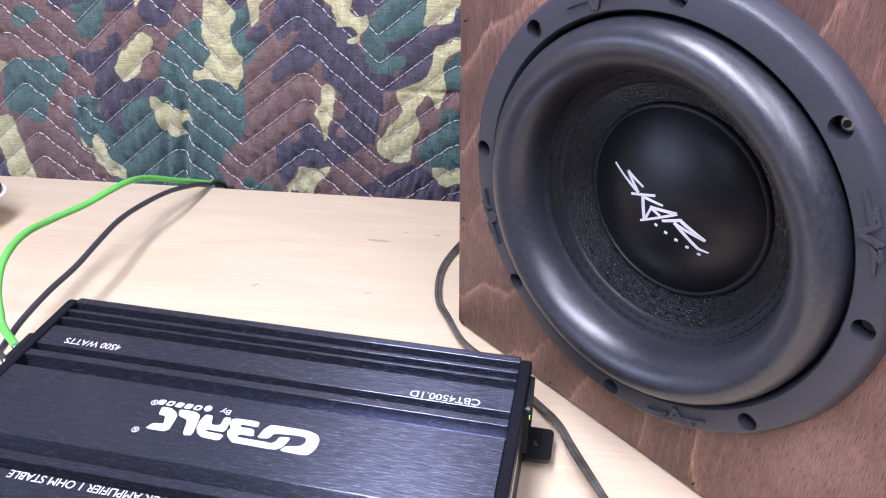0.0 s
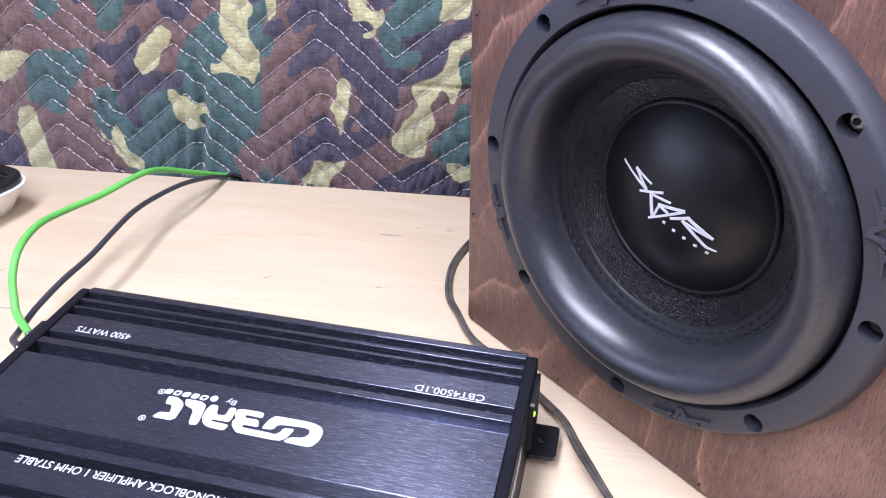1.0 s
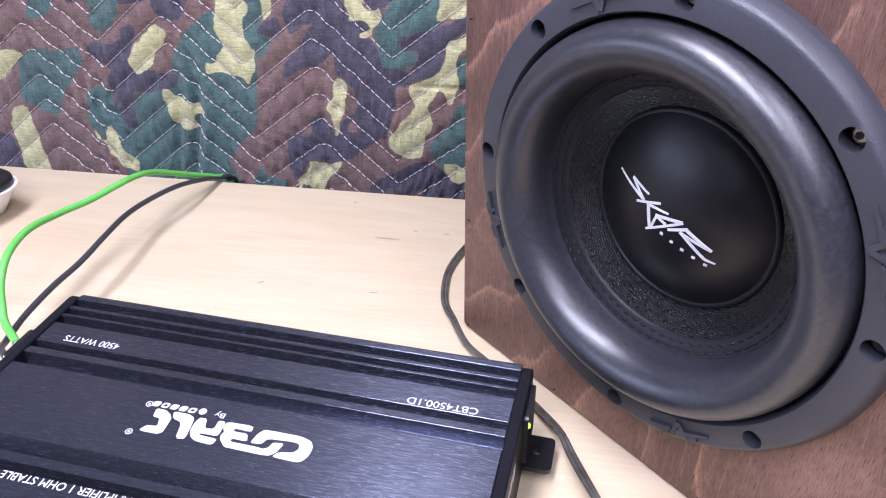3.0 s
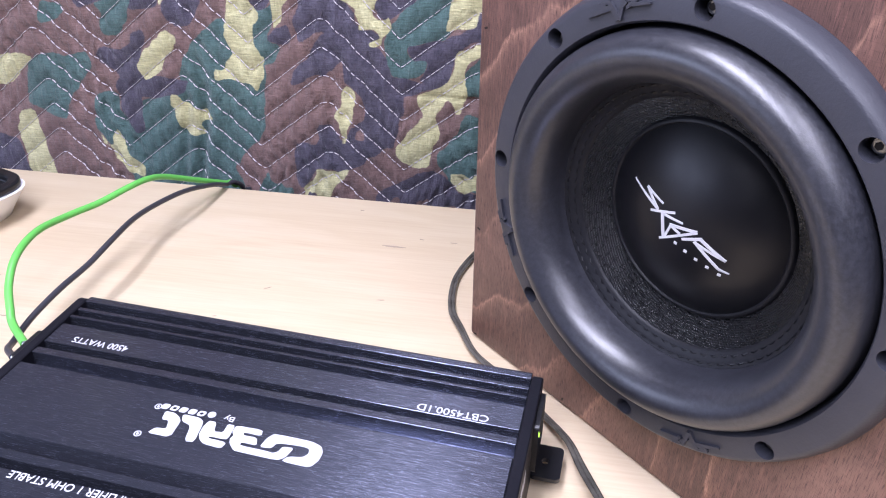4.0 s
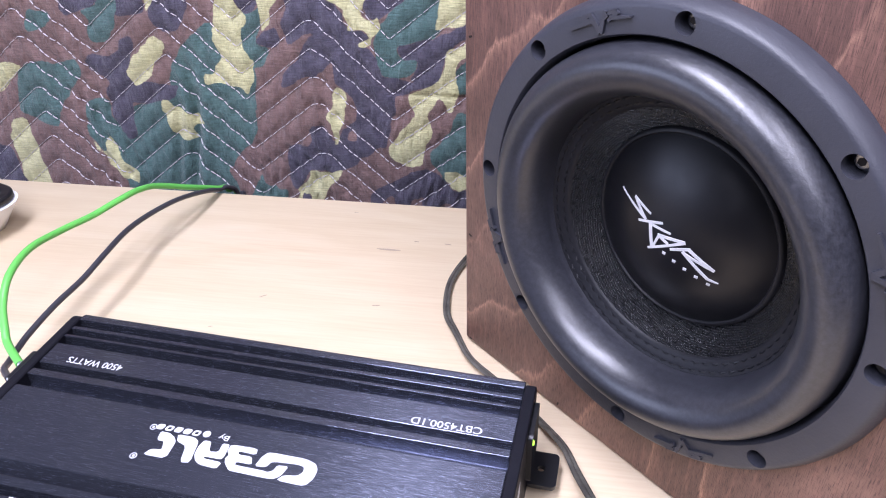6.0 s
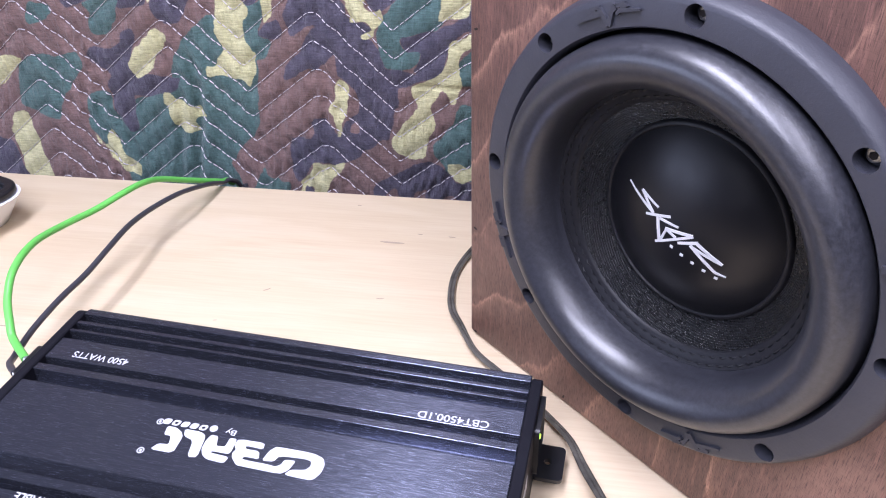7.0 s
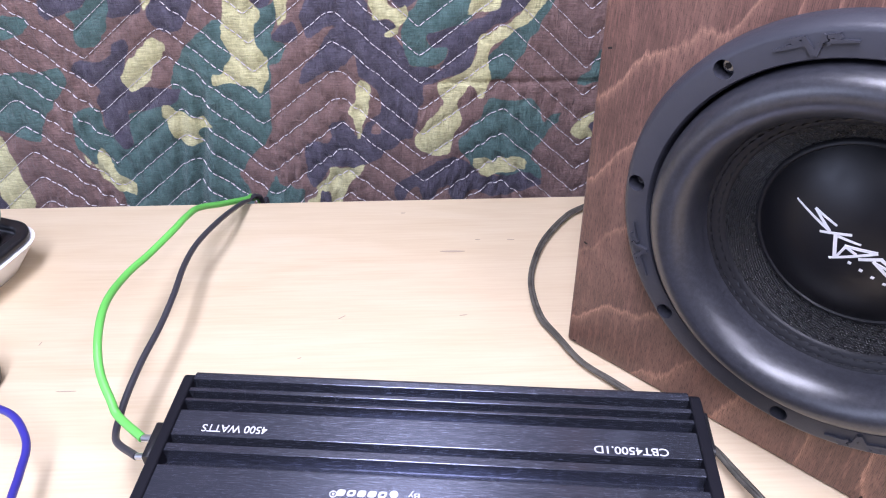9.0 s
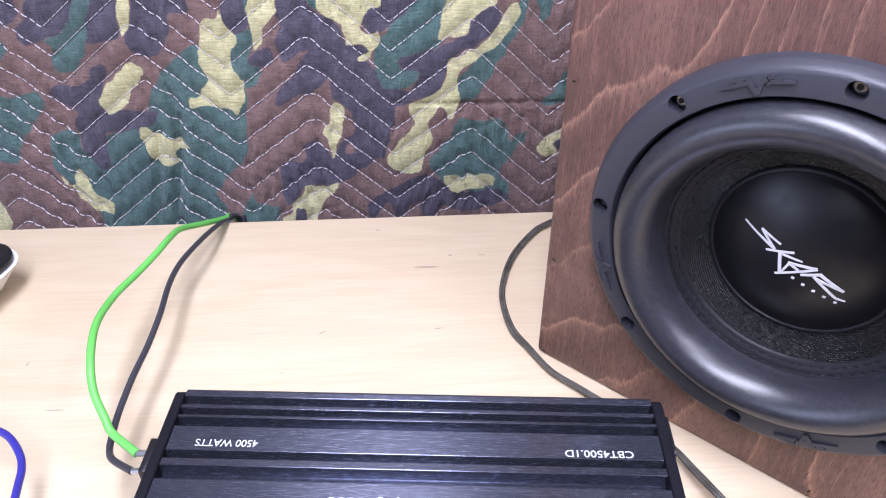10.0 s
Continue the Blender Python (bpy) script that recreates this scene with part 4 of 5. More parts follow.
def subwoofer():
    ob = thing("subwoofer", "black round subwoofer with a thick rubber surround", "subwoofer", pose(CX, -0.0070, CZ, 0, 1.0, 0))
    tagged(ob, "black round subwoofer with a thick rubber surround, bolted into the box")
    # frame: flat ring with a stepped rim
    ring = part("frame", lathe([(0.0972, 0.0069), (0.0974, RING_Y + 0.003), (0.0980, RING_Y + 0.0008), (0.0987, RING_Y), (0.1092, RING_Y), (0.1104, RING_Y + 0.0003), (0.1116, RING_Y + 0.0012), (0.1126, RING_Y + 0.0026),
                                (0.1134, RING_Y + 0.0042), (0.1141, RING_Y + 0.0058), (0.1146, RING_Y + 0.0074), (0.1146, 0.0069), (0.105, 0.0069), (0.098, 0.0069)], 192, True),
                FRAME, ob, "matt black moulded ring with eight bolt holes")
    cut = bmesh.new()
    for k in range(8):
        a = math.radians(45 * k)
        drum(0.1058 * math.cos(a), RING_Y - 0.002, 0.1058 * math.sin(a), 0.0047, 0.0105, 28, "Y", 0, cut)
    carve(ring, [cut])
    ring.data.shade_smooth()
    ring.data.set_sharp_from_angle(angle=radians(38))
    for k in range(8):
        a = math.radians(45 * k)
        x, z = 0.1058 * math.cos(a), 0.1058 * math.sin(a)
        # like bolts: the four that glint get bright metal, the others plain black
        bolt = part("bolt", drum(x, RING_Y + 0.0056, z, 0.0029, 0.0028, 24, "Y", 0.0005), CHROME if k in (1, 2, 3, 4) else BLACK, ob, "socket-head bolt in bright metal for its glint" if k in (1, 2, 3, 4) else "socket-head bolt in plain black, without a glint", 40)
        # dark hexagon on the head, in place of the shade inside its socket
        part("socket", drum(x, RING_Y + 0.0053, z, 0.0016, 0.0005, 6, "Y"), DARK_HOLE, bolt)
    for k in range(4):
        a = 22.5 + 90 * k
        x, z = 0.1045 * math.cos(radians(a)), 0.1045 * math.sin(radians(a))
        for n, row in enumerate(MARK):
            x0, y0, x1, y1, w0, w1 = (q * 0.034 for q in row)
            w0, w1, y0, y1 = w0 * 1.25, w1 * 1.25, y0 * 0.72, y1 * 0.72
            part("raised_stroke", stroke(x0, y0, x1, y1, w0 * 1.2, w1 * 1.2, -0.0004, 0.0013 + 0.00004 * n, bmesh.new()), FRAME, ring, "raised moulded stroke of the maker's mark", None,
                 pose(x, RING_Y, z, 90, 0, 0) @ pose(0, 0, 0, 0, 0, a - 90))
    # surround: outer lip in a groove, one high round roll, inner lip
    prof = [(0.0972, 0.006), (0.0957, 0.0035), (0.0953, -0.0010)]
    r_out, r_in, crest = 0.0955, 0.0710, 0.0195
    for k in range(25):
        a = math.pi * k / 24
        rc, rw = (r_out + r_in) / 2, (r_out - r_in) / 2
        prof.append((rc + rw * math.cos(a) * (1 + 0.04 * math.sin(a)), -0.0045 - crest * math.sin(a) ** 0.85 + 0.0075 * (k / 24)))
    prof += [(0.0702, 0.0052), (0.0685, 0.0070)]
    part("surround", lathe(prof, 192), SURROUND, ob, "thick glossy black rubber roll", 60)
    # glued and stitched band, with two rows of stitches
    ridge = [(0.0722, 0.0040), (0.0714, 0.0018), (0.0706, 0.0011), (0.0698, 0.0014), (0.0690, 0.0020), (0.0680, 0.0022), (0.0668, 0.0028), (0.0656, 0.0035), (0.0646, 0.0042), (0.0638, 0.0044), (0.0630, 0.0051), (0.0622, 0.0066), (0.0618, 0.0086)]
    band = part("stitched_band", lathe([(r, y + 0.0024) for r, y in ridge], 192), BAND, ob, "black rubber band with two rows of stitching", 50)
    for r, y, n in ((0.0688, 0.0042, 74), (0.0653, 0.0060, 70)):
        bm = bmesh.new()
        for k in range(n):
            a0, a1 = 2 * math.pi * k / n, 2 * math.pi * (k + 0.70) / n
            pts = [Vector((r * math.cos(a), y + dy, r * math.sin(a))) for a, dy in ((a0, 0.0005), ((a0 + a1) / 2, -0.0004), (a1, 0.0005))]
            tube(pts, 0.00045, 5, bm)
        tagged(part("stitching", bm, BLACK, band), kind="stuff")
    # woven cone down to the cap
    part("cone", lathe([(0.0632, 0.0076), (0.0610, 0.0100), (0.0580, 0.0130), (0.0545, 0.0164), (0.0510, 0.0196), (0.0475, 0.0228), (0.0440, 0.0264)], 192), CONE, ob, "woven black cone with a fine mesh sheen", 60)
    rim = [(0.0514, 0.0208), (0.0508, 0.0182), (0.0500, 0.0172), (0.0488, 0.0170), (0.0481, 0.0176), (0.0472, 0.0190)]
    part("cap_rim", lathe(rim, 160), CAP_RIM, ob, "matt black rim round the cap", 50)
    dome = []
    for k in range(17):
        a = radians(38) * (1 - k / 16)
        dome.append((max(0.00002, 0.0490 * math.sin(a) / math.sin(radians(38))), 0.0185 - 0.0165 * (math.cos(a) - math.cos(radians(38))) / (1 - math.cos(radians(38)))))
    cap = part("dust_cap", lathe(dome, 160), CAP, ob, "smooth satin black domed cap", 60)
    part("basket", lathe([(0.0955, 0.003), (0.094, 0.03), (0.07, 0.075), (0.055, 0.08), (0.055, 0.1), (0.0001, 0.1)], 64), BLACK, ob, "", 40)

    # white mark on the cap: slanted strokes, laid onto the dome
    def dome_y(r):
        q = min(1.0, r / 0.0490) * math.sin(radians(38))
        return 0.0185 - 0.0165 * (math.cos(math.asin(q)) - math.cos(radians(38))) / (1 - math.cos(radians(38)))

    def on_dome(bm):
        bmesh.ops.subdivide_edges(bm, edges=bm.edges[:], cuts=3, use_grid_fill=True)
        for v in bm.verts:
            lift = v.co.y
            v.co.y = dome_y(math.hypot(v.co.x, v.co.z)) - lift
        return bm

    def bar(x0, z0, x1, z1, w0, w1, up):
        bm = stroke(x0, z0, x1, z1, w0, w1, -0.0003, 0.00030 + up, bmesh.new())
        for v in bm.verts:
            v.co = Vector((v.co.x, v.co.z, v.co.y))
        return on_dome(bm)
    marks = [(-0.0312, 0.0136, -0.0113, 0.0067, 0.0008, 0.0014), (-0.0113, 0.0067, -0.0212, 0.0141, 0.0013, 0.0012), (-0.0212, 0.0141, -0.0093, 0.0107, 0.0012, 0.0009), (-0.0156, 0.0044, -0.0018, 0.0093, 0.0011, 0.0012),
             (-0.0086, 0.0072, -0.0053, -0.0053, 0.0017, 0.0017), (-0.0072, 0.0061, 0.0034, 0.0061, 0.0012, 0.0009), (-0.0075, -0.0070, 0.0112, 0.0046, 0.0011, 0.0013), (-0.0030, 0.0027, 0.0111, 0.0048, 0.0014, 0.0014),
             (-0.0030, 0.0027, 0.0031, 0.0004, 0.0012, 0.0012), (-0.0047, -0.0047, -0.0022, 0.0031, 0.0012, 0.0012), (0.0047, -0.0016, 0.0141, 0.0025, 0.0012, 0.0015), (0.0131, 0.0023, 0.0262, -0.0047, 0.0015, 0.0013),
             (0.0262, -0.0047, 0.0114, -0.0006, 0.0010, 0.0012), (0.0108, 0.0000, 0.0238, -0.0101, 0.0014, 0.0012), (0.0238, -0.0101, 0.0285, -0.0109, 0.0012, 0.0005)]
    for k, row in enumerate(marks):
        part("mark_stroke", bar(*row, k * 0.00002), CAP_INK, cap, "white slanted stroke of the maker's mark")
    for k in range(5):
        x, z = 0.0017 + 0.00566 * k, -0.0048 - 0.00198 * k
        part("mark_dot", bar(x - 0.0008, z - 0.0004, x + 0.0008, z - 0.0006, 0.0014, 0.0014, 0.0), CAP_INK, cap, "small white block of the maker's mark")
    return ob


subwoofer()


# ---------------------------------------------------------------- the amplifier
AMP_L, AMP_D, AMP_H = 0.2876, 0.1677, 0.0605
AMP = pose(-0.1240, -0.2140, 0, 0, 0, 36.3)     # local x along its length, local -y towards the viewer


def amplifier():
    ob = thing("amplifier", "black brushed aluminium car amplifier with white lettering", "amplifier", AMP)
    h = AMP_H
    # half of the finned profile: distance from the back, height
    half = [(0.0012, 0.010), (0.0, 0.012), (0.0, h - 0.004), (0.0016, h - 0.0008), (0.0036, h), (0.0050, h), (0.0056, h - 0.0090), (0.0098, h - 0.0090), (0.0102, h - 0.0006), (0.0130, h - 0.0004),
            (0.0134, h - 0.0090), (0.0172, h - 0.0090), (0.0176, h - 0.0006), (0.0198, h - 0.0002), (0.0202, h - 0.0092), (0.0240, h - 0.0092), (0.0256, h - 0.0008), (0.0420, h - 0.0008),
            (0.0426, h - 0.0092), (0.0466, h - 0.0092), (0.0470, h - 0.0008), (0.0520, h - 0.0004), (0.0524, h - 0.0092), (0.0560, h - 0.0066), (0.0606, h - 0.0004)]
    half = [(v * 1.027 - 0.0018 - (0.0024 if v < 0.0045 else 0), z) for v, z in half]
    full = half + [(AMP_D - v, z) for v, z in reversed(half)] + [(AMP_D - 0.002, 0.003), (0.002, 0.003)]
    bm = bmesh.new()
    a = [bm.verts.new((0.0062, -v, z)) for v, z in full]
    b = [bm.verts.new((AMP_L - 0.0062, -v, z)) for v, z in full]
    n = len(a)
    bm.faces.new(a)
    bm.faces.new(b[::-1])
    for i in range(n):
        bm.faces.new((a[i], b[i], b[(i + 1) % n], a[(i + 1) % n]))
    body = part("heatsink", bm, BRUSHED, ob, "finned brushed black aluminium body")
    bev = body.modifiers.new("worn", "BEVEL")
    bev.width, bev.segments, bev.limit_method, bev.angle_limit = 0.00035, 2, "ANGLE", radians(30)
    for x0, x1 in ((0.0, 0.0060), (AMP_L - 0.0060, AMP_L)):
        out = rounded(-AMP_D - 0.0008, 0.0040, 0.0026, h + 0.0004, 0.006, 6)
        pm = bmesh.new()
        prism(out, x0, x1, pm)
        for v in pm.verts:
            v.co = Vector((v.co.z, v.co.x, v.co.y))
        pl = part("end_plate", pm, MATT, ob, "matt black end plate", 35)
        bv = pl.modifiers.new("edge", "BEVEL")
        bv.width, bv.segments, bv.limit_method = 0.0009, 2, "ANGLE"
        if x0 > 0:
            # unreadable white print down the end plate, and the indicator
            for k in range(9):
                z0 = 0.020 + 0.001 * (k % 3)
                part("print_bar", box(AMP_L - 0.0001, -0.062 - 0.0085 * k, 0.040 + 0.001 * (k % 2), AMP_L + 0.00012, -0.0555 - 0.0085 * k, 0.0485), WHITE_INK, pl, "white print too small to read")
            part("recess", box(AMP_L - 0.0002, -0.034, 0.022, AMP_L + 0.0004, -0.006, 0.056, 0.003, 3, None), BLACK, pl, "glossy black inset", 40)
            part("indicator", drum(AMP_L, -0.0115, 0.0285, 0.0017, 0.0018, 20, "X", 0.0005), LED_GLOW, pl, "lit yellow-green indicator lamp", 40)
    # mounting lugs with a screw hole
    for x0, x1, y0 in ((AMP_L - 0.0008, AMP_L + 0.0160, -0.0260), (AMP_L - 0.0008, AMP_L + 0.0160, -0.1660), (-0.0160, 0.0008, -0.1660)):
        lug = part("mounting_lug", prism(rounded(x0, y0, x1, y0 + 0.0240, 0.0028), 0.0090, 0.0118), BLACK, ob, "black mounting lug with a screw hole", 40)
        cx = x0 + 0.0075 if x0 > 0 else x1 - 0.0075
        carve(lug, [drum(cx, y0 + 0.012, 0.005, 0.0021, 0.012, 16)])
    # terminal blocks on the cable end
    block = part("terminal_block", box(-0.0045, -0.0560, 0.030, 0.0005, -0.0330, h - 0.0012, 0.0012), BLACK, ob, "black cable terminal block", 40)
    part("terminal_block", box(-0.0045, -0.1440, 0.030, 0.0005, -0.1000, h - 0.0012, 0.0012), BLACK, ob, "black cable terminal block", 40)

    # white print, read from the far side of the bench
    def printed(text, u0, u1, v0, v1, z, shear=0.0):
        return lettering("lettering", text, abs(v1 - v0), abs(u1 - u0), WHITE_INK, ob, Matrix.Translation((u1, -v0, z)) @ pose(0, 0, 0, 0, 0, 180), shear)
    printed("4500 WATTS", 0.0218, 0.0570, 0.0338, 0.0386, h - 0.0006)
    printed("CBT4500.1D", 0.2275, 0.2650, 0.0357, 0.0404, h - 0.0006)
    printed("MONOBLOCK AMPLIFIER 1 OHM STABLE", 0.0558, 0.1640, 0.1266, 0.1310, h - 0.0006)

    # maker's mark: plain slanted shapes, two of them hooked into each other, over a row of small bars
    shapes = [
        [(0.1613, -0.0844), (0.1624, -0.0782), (0.1646, -0.0749), (0.1691, -0.0746), (0.1844, -0.0747), (0.1902, -0.0765), (0.1924, -0.0799), (0.1924, -0.0852), (0.1903, -0.0894), (0.1878, -0.0904), (0.1752, -0.0900), (0.1773, -0.0865), (0.1842, -0.0852), (0.1860, -0.0825), (0.1852, -0.0796), (0.1816, -0.0789), (0.1687, -0.0799), (0.1671, -0.0838)],
        [(0.1462, -0.0860), (0.1502, -0.0897), (0.1548, -0.0898), (0.1729, -0.0901), (0.1762, -0.0875), (0.1779, -0.0809), (0.1721, -0.0815), (0.1714, -0.0848), (0.1692, -0.0864), (0.1660, -0.0860), (0.1514, -0.0859), (0.1516, -0.0839), (0.1596, -0.0840), (0.1577, -0.0793), (0.1503, -0.0794), (0.1497, -0.0775), (0.1591, -0.0778), (0.1583, -0.0739), (0.1441, -0.0743), (0.1439, -0.0785), (0.1458, -0.0809), (0.1450, -0.0831)],
        [(0.1287, -0.0840), (0.1309, -0.0875), (0.1341, -0.0895), (0.1437, -0.0901), (0.1446, -0.0859), (0.1345, -0.0855), (0.1345, -0.0843), (0.1432, -0.0843), (0.1441, -0.0825), (0.1435, -0.0745), (0.1395, -0.0746), (0.1398, -0.0802), (0.1352, -0.0809), (0.1332, -0.0748), (0.1294, -0.0748), (0.1283, -0.0788)],
        [(0.1243, -0.0903), (0.1292, -0.0895), (0.1270, -0.0762), (0.1233, -0.0741), (0.1142, -0.0741), (0.1159, -0.0784), (0.1219, -0.0803)],
        [(0.1035, -0.0899), (0.1161, -0.0898), (0.1156, -0.0789), (0.1135, -0.0764), (0.1097, -0.0743), (0.1044, -0.0742), (0.1055, -0.0799), (0.1094, -0.0799), (0.1113, -0.0852), (0.1058, -0.0857)],
    ]
    for k, outline in enumerate(shapes):
        part("mark_shape", prism(rounder(outline), h - 0.0008, h - 0.00030 + 0.00001 * k), WHITE_INK, ob, "white slanted shape of the maker's mark")
    for k in range(5):
        u, v = 0.1010 + 0.0051 * k, 0.0695
        out = [(x + (y + v) * 0.2, y) for x, y in rounded(u, -v - 0.0036, u + 0.0041, -v, 0.0012, 3)]
        bar = part("mark_bar", prism(out, h - 0.0008, h - 0.00026), WHITE_INK, ob, "small white bar of the maker's mark")
        if k in (1, 4):
            carve(bar, [prism([(x + (y + v) * 0.2, y) for x, y in rounded(u + 0.0011, -v - 0.0026, u + 0.0030, -v - 0.0010, 0.0006, 3)], h - 0.002, h + 0.001)])
    part("mark_dot", drum(0.1286, -0.0708, h - 0.0006, 0.0021, 0.00045, 20), WHITE_INK, ob)
    printed("By", 0.1355, 0.1412, 0.0686, 0.0730, h - 0.00015)
    for u, v in ((0.0990, 0.0723), (0.0994, 0.0916)):
        ring = part("mark_ring", drum(u, -v, h - 0.0008, 0.0019, 0.00055, 24), WHITE_INK, ob, "small white ring of the maker's mark")
        carve(ring, [drum(u, -v, h - 0.002, 0.0014, 0.004, 24)])
        part("ring_bar", box(u - 0.0006, -v - 0.0007, h - 0.0008, u + 0.0006, -v + 0.0007, h - 0.00028), WHITE_INK, ring)
    return ob


amplifier()


# ---------------------------------------------------------------- cables
def cable(name, label, points, radius, material, ferrule=None):
    ob = thing(name, label, "cable")
    line = smooth_line(points, 7)
    part("jacket", tube(line, radius, 16), material, ob, "", 60)
    if ferrule:
        a, b = Vector(ferrule[0]), Vector(ferrule[1])
        part("ferrule", tube([a, a.lerp(b, 0.5), b], radius * 0.86, 14), TIN, ob, "bright tinned end sleeve", 40)
    return ob


FER_G, FER_K = AMP @ Vector((-0.0040, -0.0385, 0.0515)), AMP @ Vector((-0.0040, -0.0490, 0.0505))
END_G, END_K = AMP @ Vector((-0.0125, -0.0380, 0.0508)), AMP @ Vector((-0.0122, -0.0485, 0.0490))
cable("power_cable", "thick green power cable arching from the amplifier over the bench edge",
      [END_G, (-0.1345, -0.2525, 0.0515), (-0.1430, -0.2505, 0.0565), (-0.1600, -0.2450, 0.0640), (-0.1760, -0.2340, 0.0730), (-0.2000, -0.2150, 0.0725), (-0.2240, -0.1890, 0.0645), (-0.2370, -0.1640, 0.0605),
       (-0.2460, -0.1400, 0.0610), (-0.2590, -0.1200, 0.0570), (-0.2760, -0.1000, 0.0460), (-0.2900, -0.0720, 0.0285), (-0.3080, -0.0380, 0.0070), (-0.3190, -0.0240, -0.004), (-0.3310, -0.0080, -0.045), (-0.3350, -0.003, -0.30), (-0.335, -0.003, -0.85)],
      0.00245, GREEN, (END_G, FER_G))
cable("ground_cable", "charcoal black power cable from the amplifier over the bench edge",
      [END_K, (-0.1280, -0.2600, 0.0400), (-0.1400, -0.2560, 0.0350), (-0.1480, -0.2485, 0.0360), (-0.1580, -0.2370, 0.0380), (-0.1740, -0.2160, 0.0400), (-0.1910, -0.1920, 0.0405), (-0.2080, -0.1690, 0.0435),
       (-0.2310, -0.1455, 0.0415), (-0.2520, -0.1205, 0.0365), (-0.2690, -0.0895, 0.0315), (-0.2910, -0.0580, 0.0180), (-0.3080, -0.0360, 0.0050), (-0.3130, -0.0250, 0.0012), (-0.3220, -0.0120, -0.020), (-0.3260, -0.0040, -0.10), (-0.327, -0.003, -0.85)],
      0.0021, CHARCOAL, (END_K, FER_K))


def speaker_cable():
    ob = thing("speaker_cable", "smoky twin speaker cable curling round the foot of the box", "cable")
    pts = [(-0.015, 0.225, 0.003), (-0.055, 0.195, 0.003), (-0.0767, 0.1379, 0.0035), (-0.0800, 0.1149, 0.0035), (-0.0762, 0.0822, 0.0035), (-0.0657, 0.0524, 0.0035), (-0.0514, 0.0282, 0.0035), (-0.0277, 0.0057, 0.0035), (-0.0061, -0.0041, 0.0035),
           (0.020, -0.0145, 0.0040), (0.045, -0.0165, 0.0040), (0.070, -0.0185, 0.0040), (0.094, -0.0215, 0.0050), (0.1175, -0.0285, 0.0095), (0.1370, -0.0390, 0.0125), (0.1580, -0.0480, 0.0125), (0.180, -0.0560, 0.0105),
           (0.22, -0.070, 0.0060), (0.30, -0.090, 0.0035), (0.42, -0.080, 0.0035)]
    line = smooth_line(pts, 8)
    for sgn in (-1, 1):
        run = []
        for i, c in enumerate(line):
            way = (line[min(i + 1, len(line) - 1)] - line[max(i - 1, 0)]).normalized()
            side = way.cross(Vector((0, 0, 1))).normalized()
            tw = 0.75 * math.sin(i * 0.11)
            run.append(c + sgn * 0.0013 * (side * math.cos(tw) + Vector((0, 0, 1)) * abs(math.sin(tw)) * 0.5 * (1 + sgn)))
        part("conductor", tube(run, 0.0015, 12), SMOKE, ob, "", 60)
    return ob


speaker_cable()
cable("input_cable", "blue cable arching over the bench beside the amplifier",
      [(-0.300, -0.300, 0.004), (-0.268, -0.302, 0.022), (-0.2260, -0.2930, 0.0300), (-0.2040, -0.2870, 0.0310), (-0.1850, -0.2890, 0.0310), (-0.1730, -0.2940, 0.0305), (-0.1600, -0.3040, 0.0310),
       (-0.135, -0.3200, 0.035), (-0.095, -0.3250, 0.041), (-0.060, -0.3080, 0.0440), AMP @ Vector((-0.0065, -0.1200, 0.045))], 0.0023, BLUE)


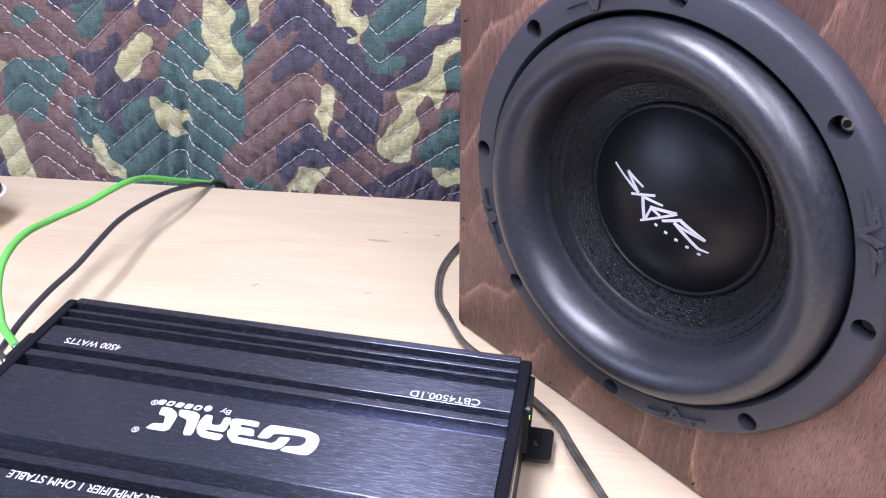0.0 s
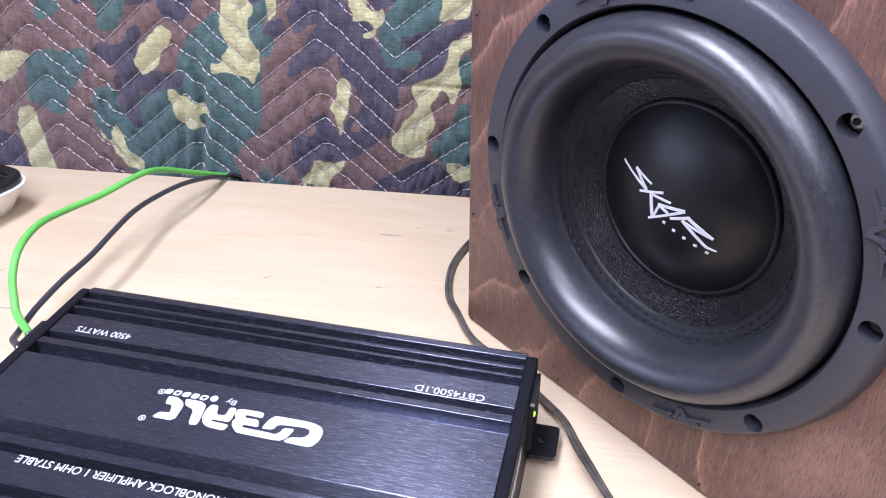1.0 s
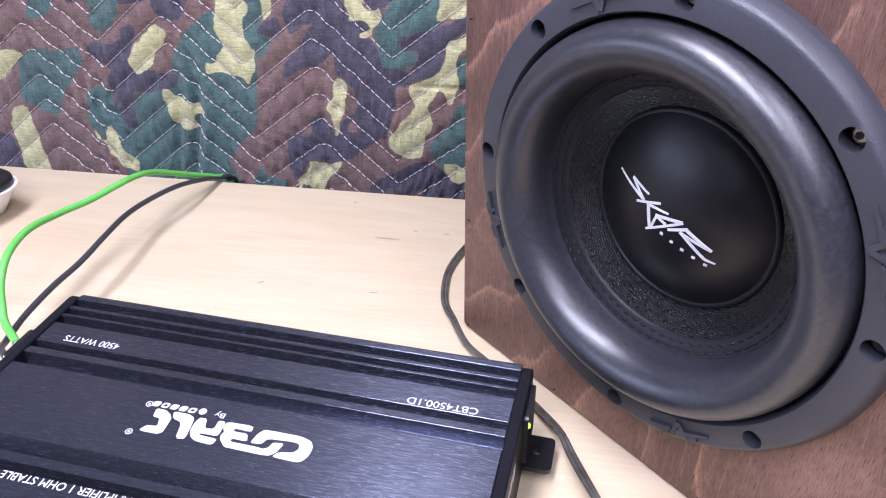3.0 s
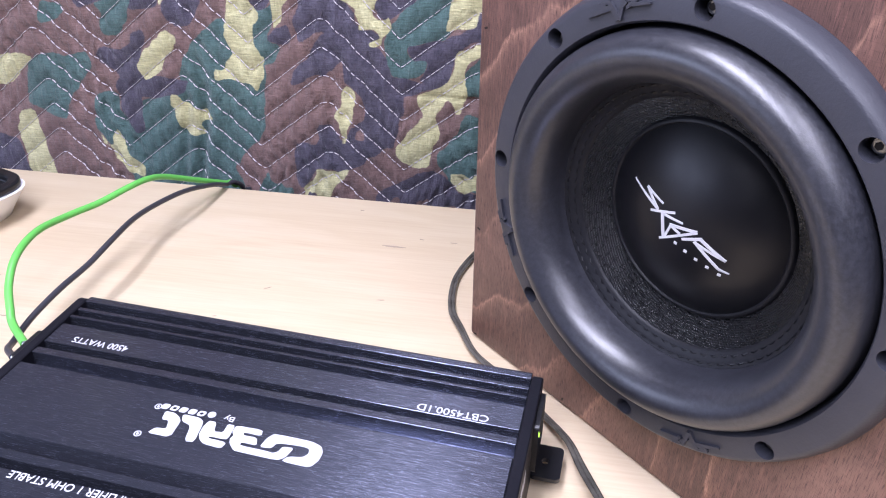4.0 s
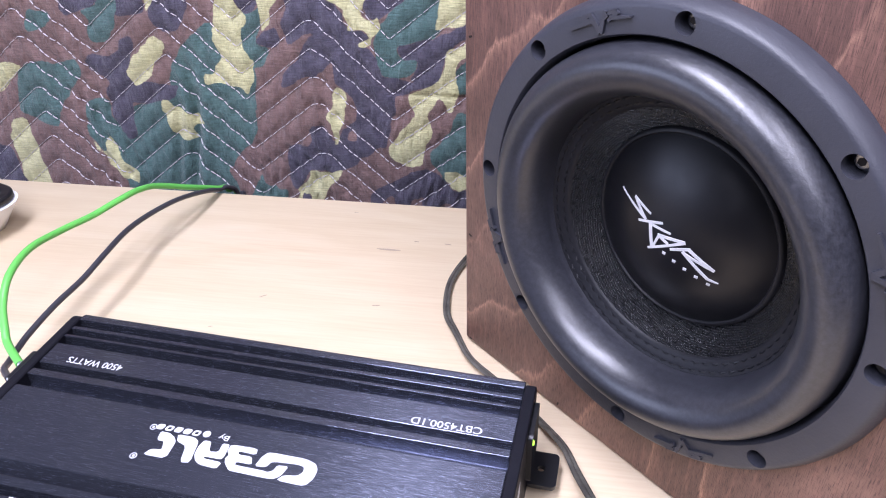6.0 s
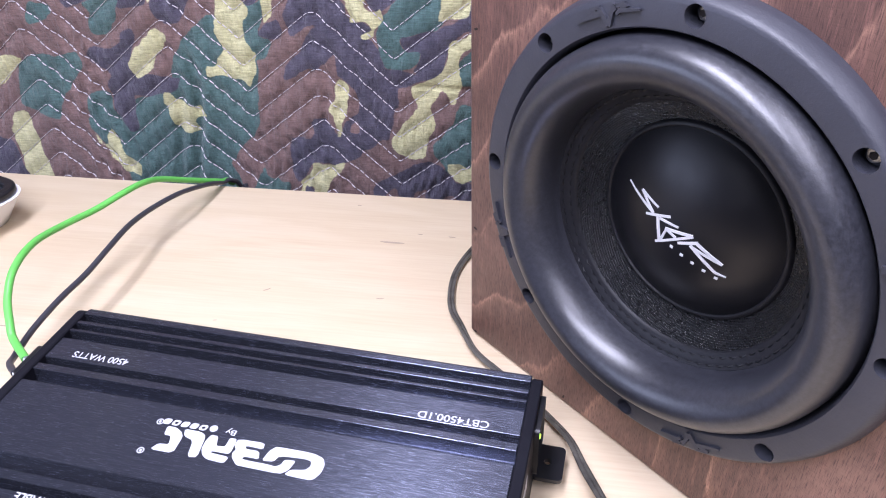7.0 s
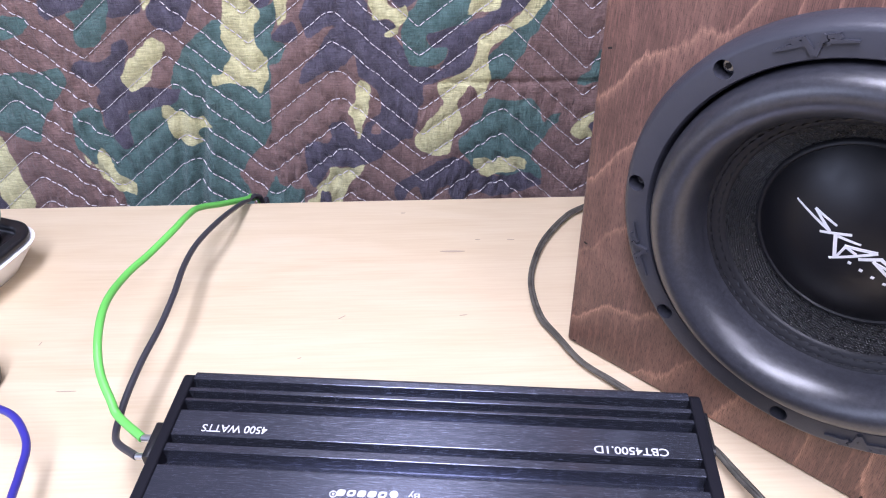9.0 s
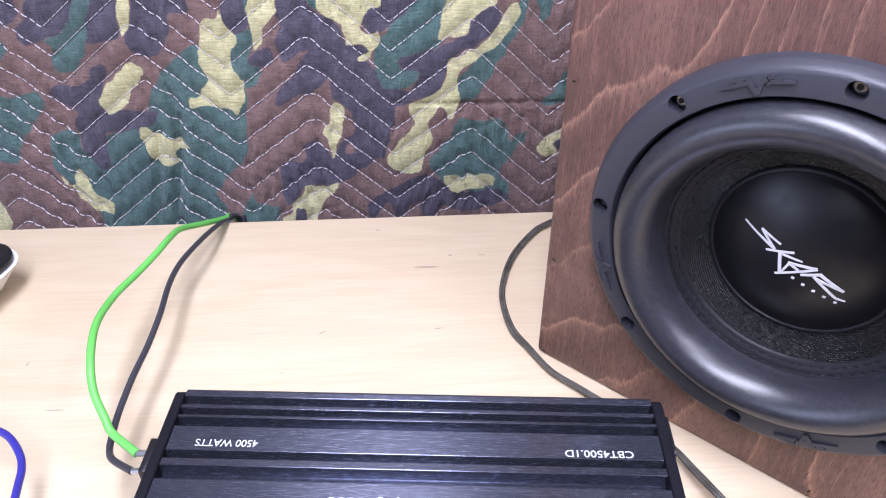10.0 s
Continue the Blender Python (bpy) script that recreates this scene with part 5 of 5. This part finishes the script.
# ---------------------------------------------------------------- the small white unit at the end of the bench
def terminal_unit():
    ob = thing("outlet_box", "white plastic outlet box with a black rounded top", "outlet box", pose(-0.3665, -0.1850, 0, 0, 0, 202.4))
    bm = prism(rounded(-0.0025, -0.0025, 0.0745, 0.1695, 0.023), 0.0, 0.030)
    for v in bm.verts:
        if v.co.z < 0.01:
            v.co.x, v.co.y = 0.021 + v.co.x * 0.55, 0.010 + v.co.y * 0.92
    part("body", bm, WHITE, ob, "glossy white plastic body, narrower at the foot", 40)
    tp = part("top_frame", prism(rounded(0.0, 0.0, 0.072, 0.167, 0.021, 8), 0.0302, 0.0372), BLACK, ob, "black rounded top frame", 40)
    carve(tp, [prism(rounded(0.010, 0.010, 0.062, 0.157, 0.010, 8), 0.0315, 0.04)])
    soft = tp.modifiers.new("soft", "BEVEL")
    soft.width, soft.segments, soft.limit_method = 0.0022, 3, "ANGLE"
    for y in (0.028, 0.072, 0.116):
        sk = part("socket", drum(0.034, y, 0.0315, 0.0150, 0.0020, 32, "Z", 0.0008), MATT, ob, "round black recessed socket", 40)
        # dark bars laid on top give the slots their shade
        part("slot", box(0.025, y - 0.007, 0.0333, 0.031, y - 0.005, 0.0340), DARK_HOLE, sk)
        part("slot", box(0.037, y - 0.007, 0.0333, 0.043, y - 0.005, 0.0340), DARK_HOLE, sk)
    return ob


terminal_unit()
cable("signal_wire", "thin sage green wire looped over the outlet box", [(-0.4375, -0.2280, 0.0365), (-0.4195, -0.2140, 0.048), (-0.4015, -0.2040, 0.055), (-0.3925, -0.2030, 0.056), (-0.3805, -0.2050, 0.055), (-0.3765, -0.2100, 0.048), (-0.3735, -0.2190, 0.040), (-0.3795, -0.2330, 0.0365)], 0.0020, SAGE)
cable("jumper_cable", "blue cable lying over the outlet box", [(-0.4485, -0.2450, 0.037), (-0.4195, -0.2270, 0.043), (-0.3935, -0.2150, 0.048), (-0.3695, -0.2200, 0.050), (-0.3545, -0.2280, 0.047), (-0.3515, -0.2370, 0.040), (-0.3535, -0.2530, 0.020), (-0.3635, -0.2820, 0.003)], 0.0023, BLUE)


def plug():
    ob = thing("plug", "rounded black plug standing on the bench", "plug", pose(-0.2790, -0.2840, 0, 0, 0, 18))
    prof = [(0.0001, 0.0), (0.010, 0.0), (0.0135, 0.002), (0.0155, 0.010), (0.0160, 0.018), (0.0150, 0.026), (0.0120, 0.032), (0.0070, 0.0355), (0.0001, 0.0365)]
    bm = lathe(prof, 40)
    for v in bm.verts:
        v.co = Vector((v.co.x, v.co.z, v.co.y))
    part("shell", bm, BLACK, ob, "", 50)
    part("collar", drum(0, 0, 0.0366, 0.0045, 0.004, 24, "Z", 0.001), MATT, ob, "", 40)
    return ob


plug()
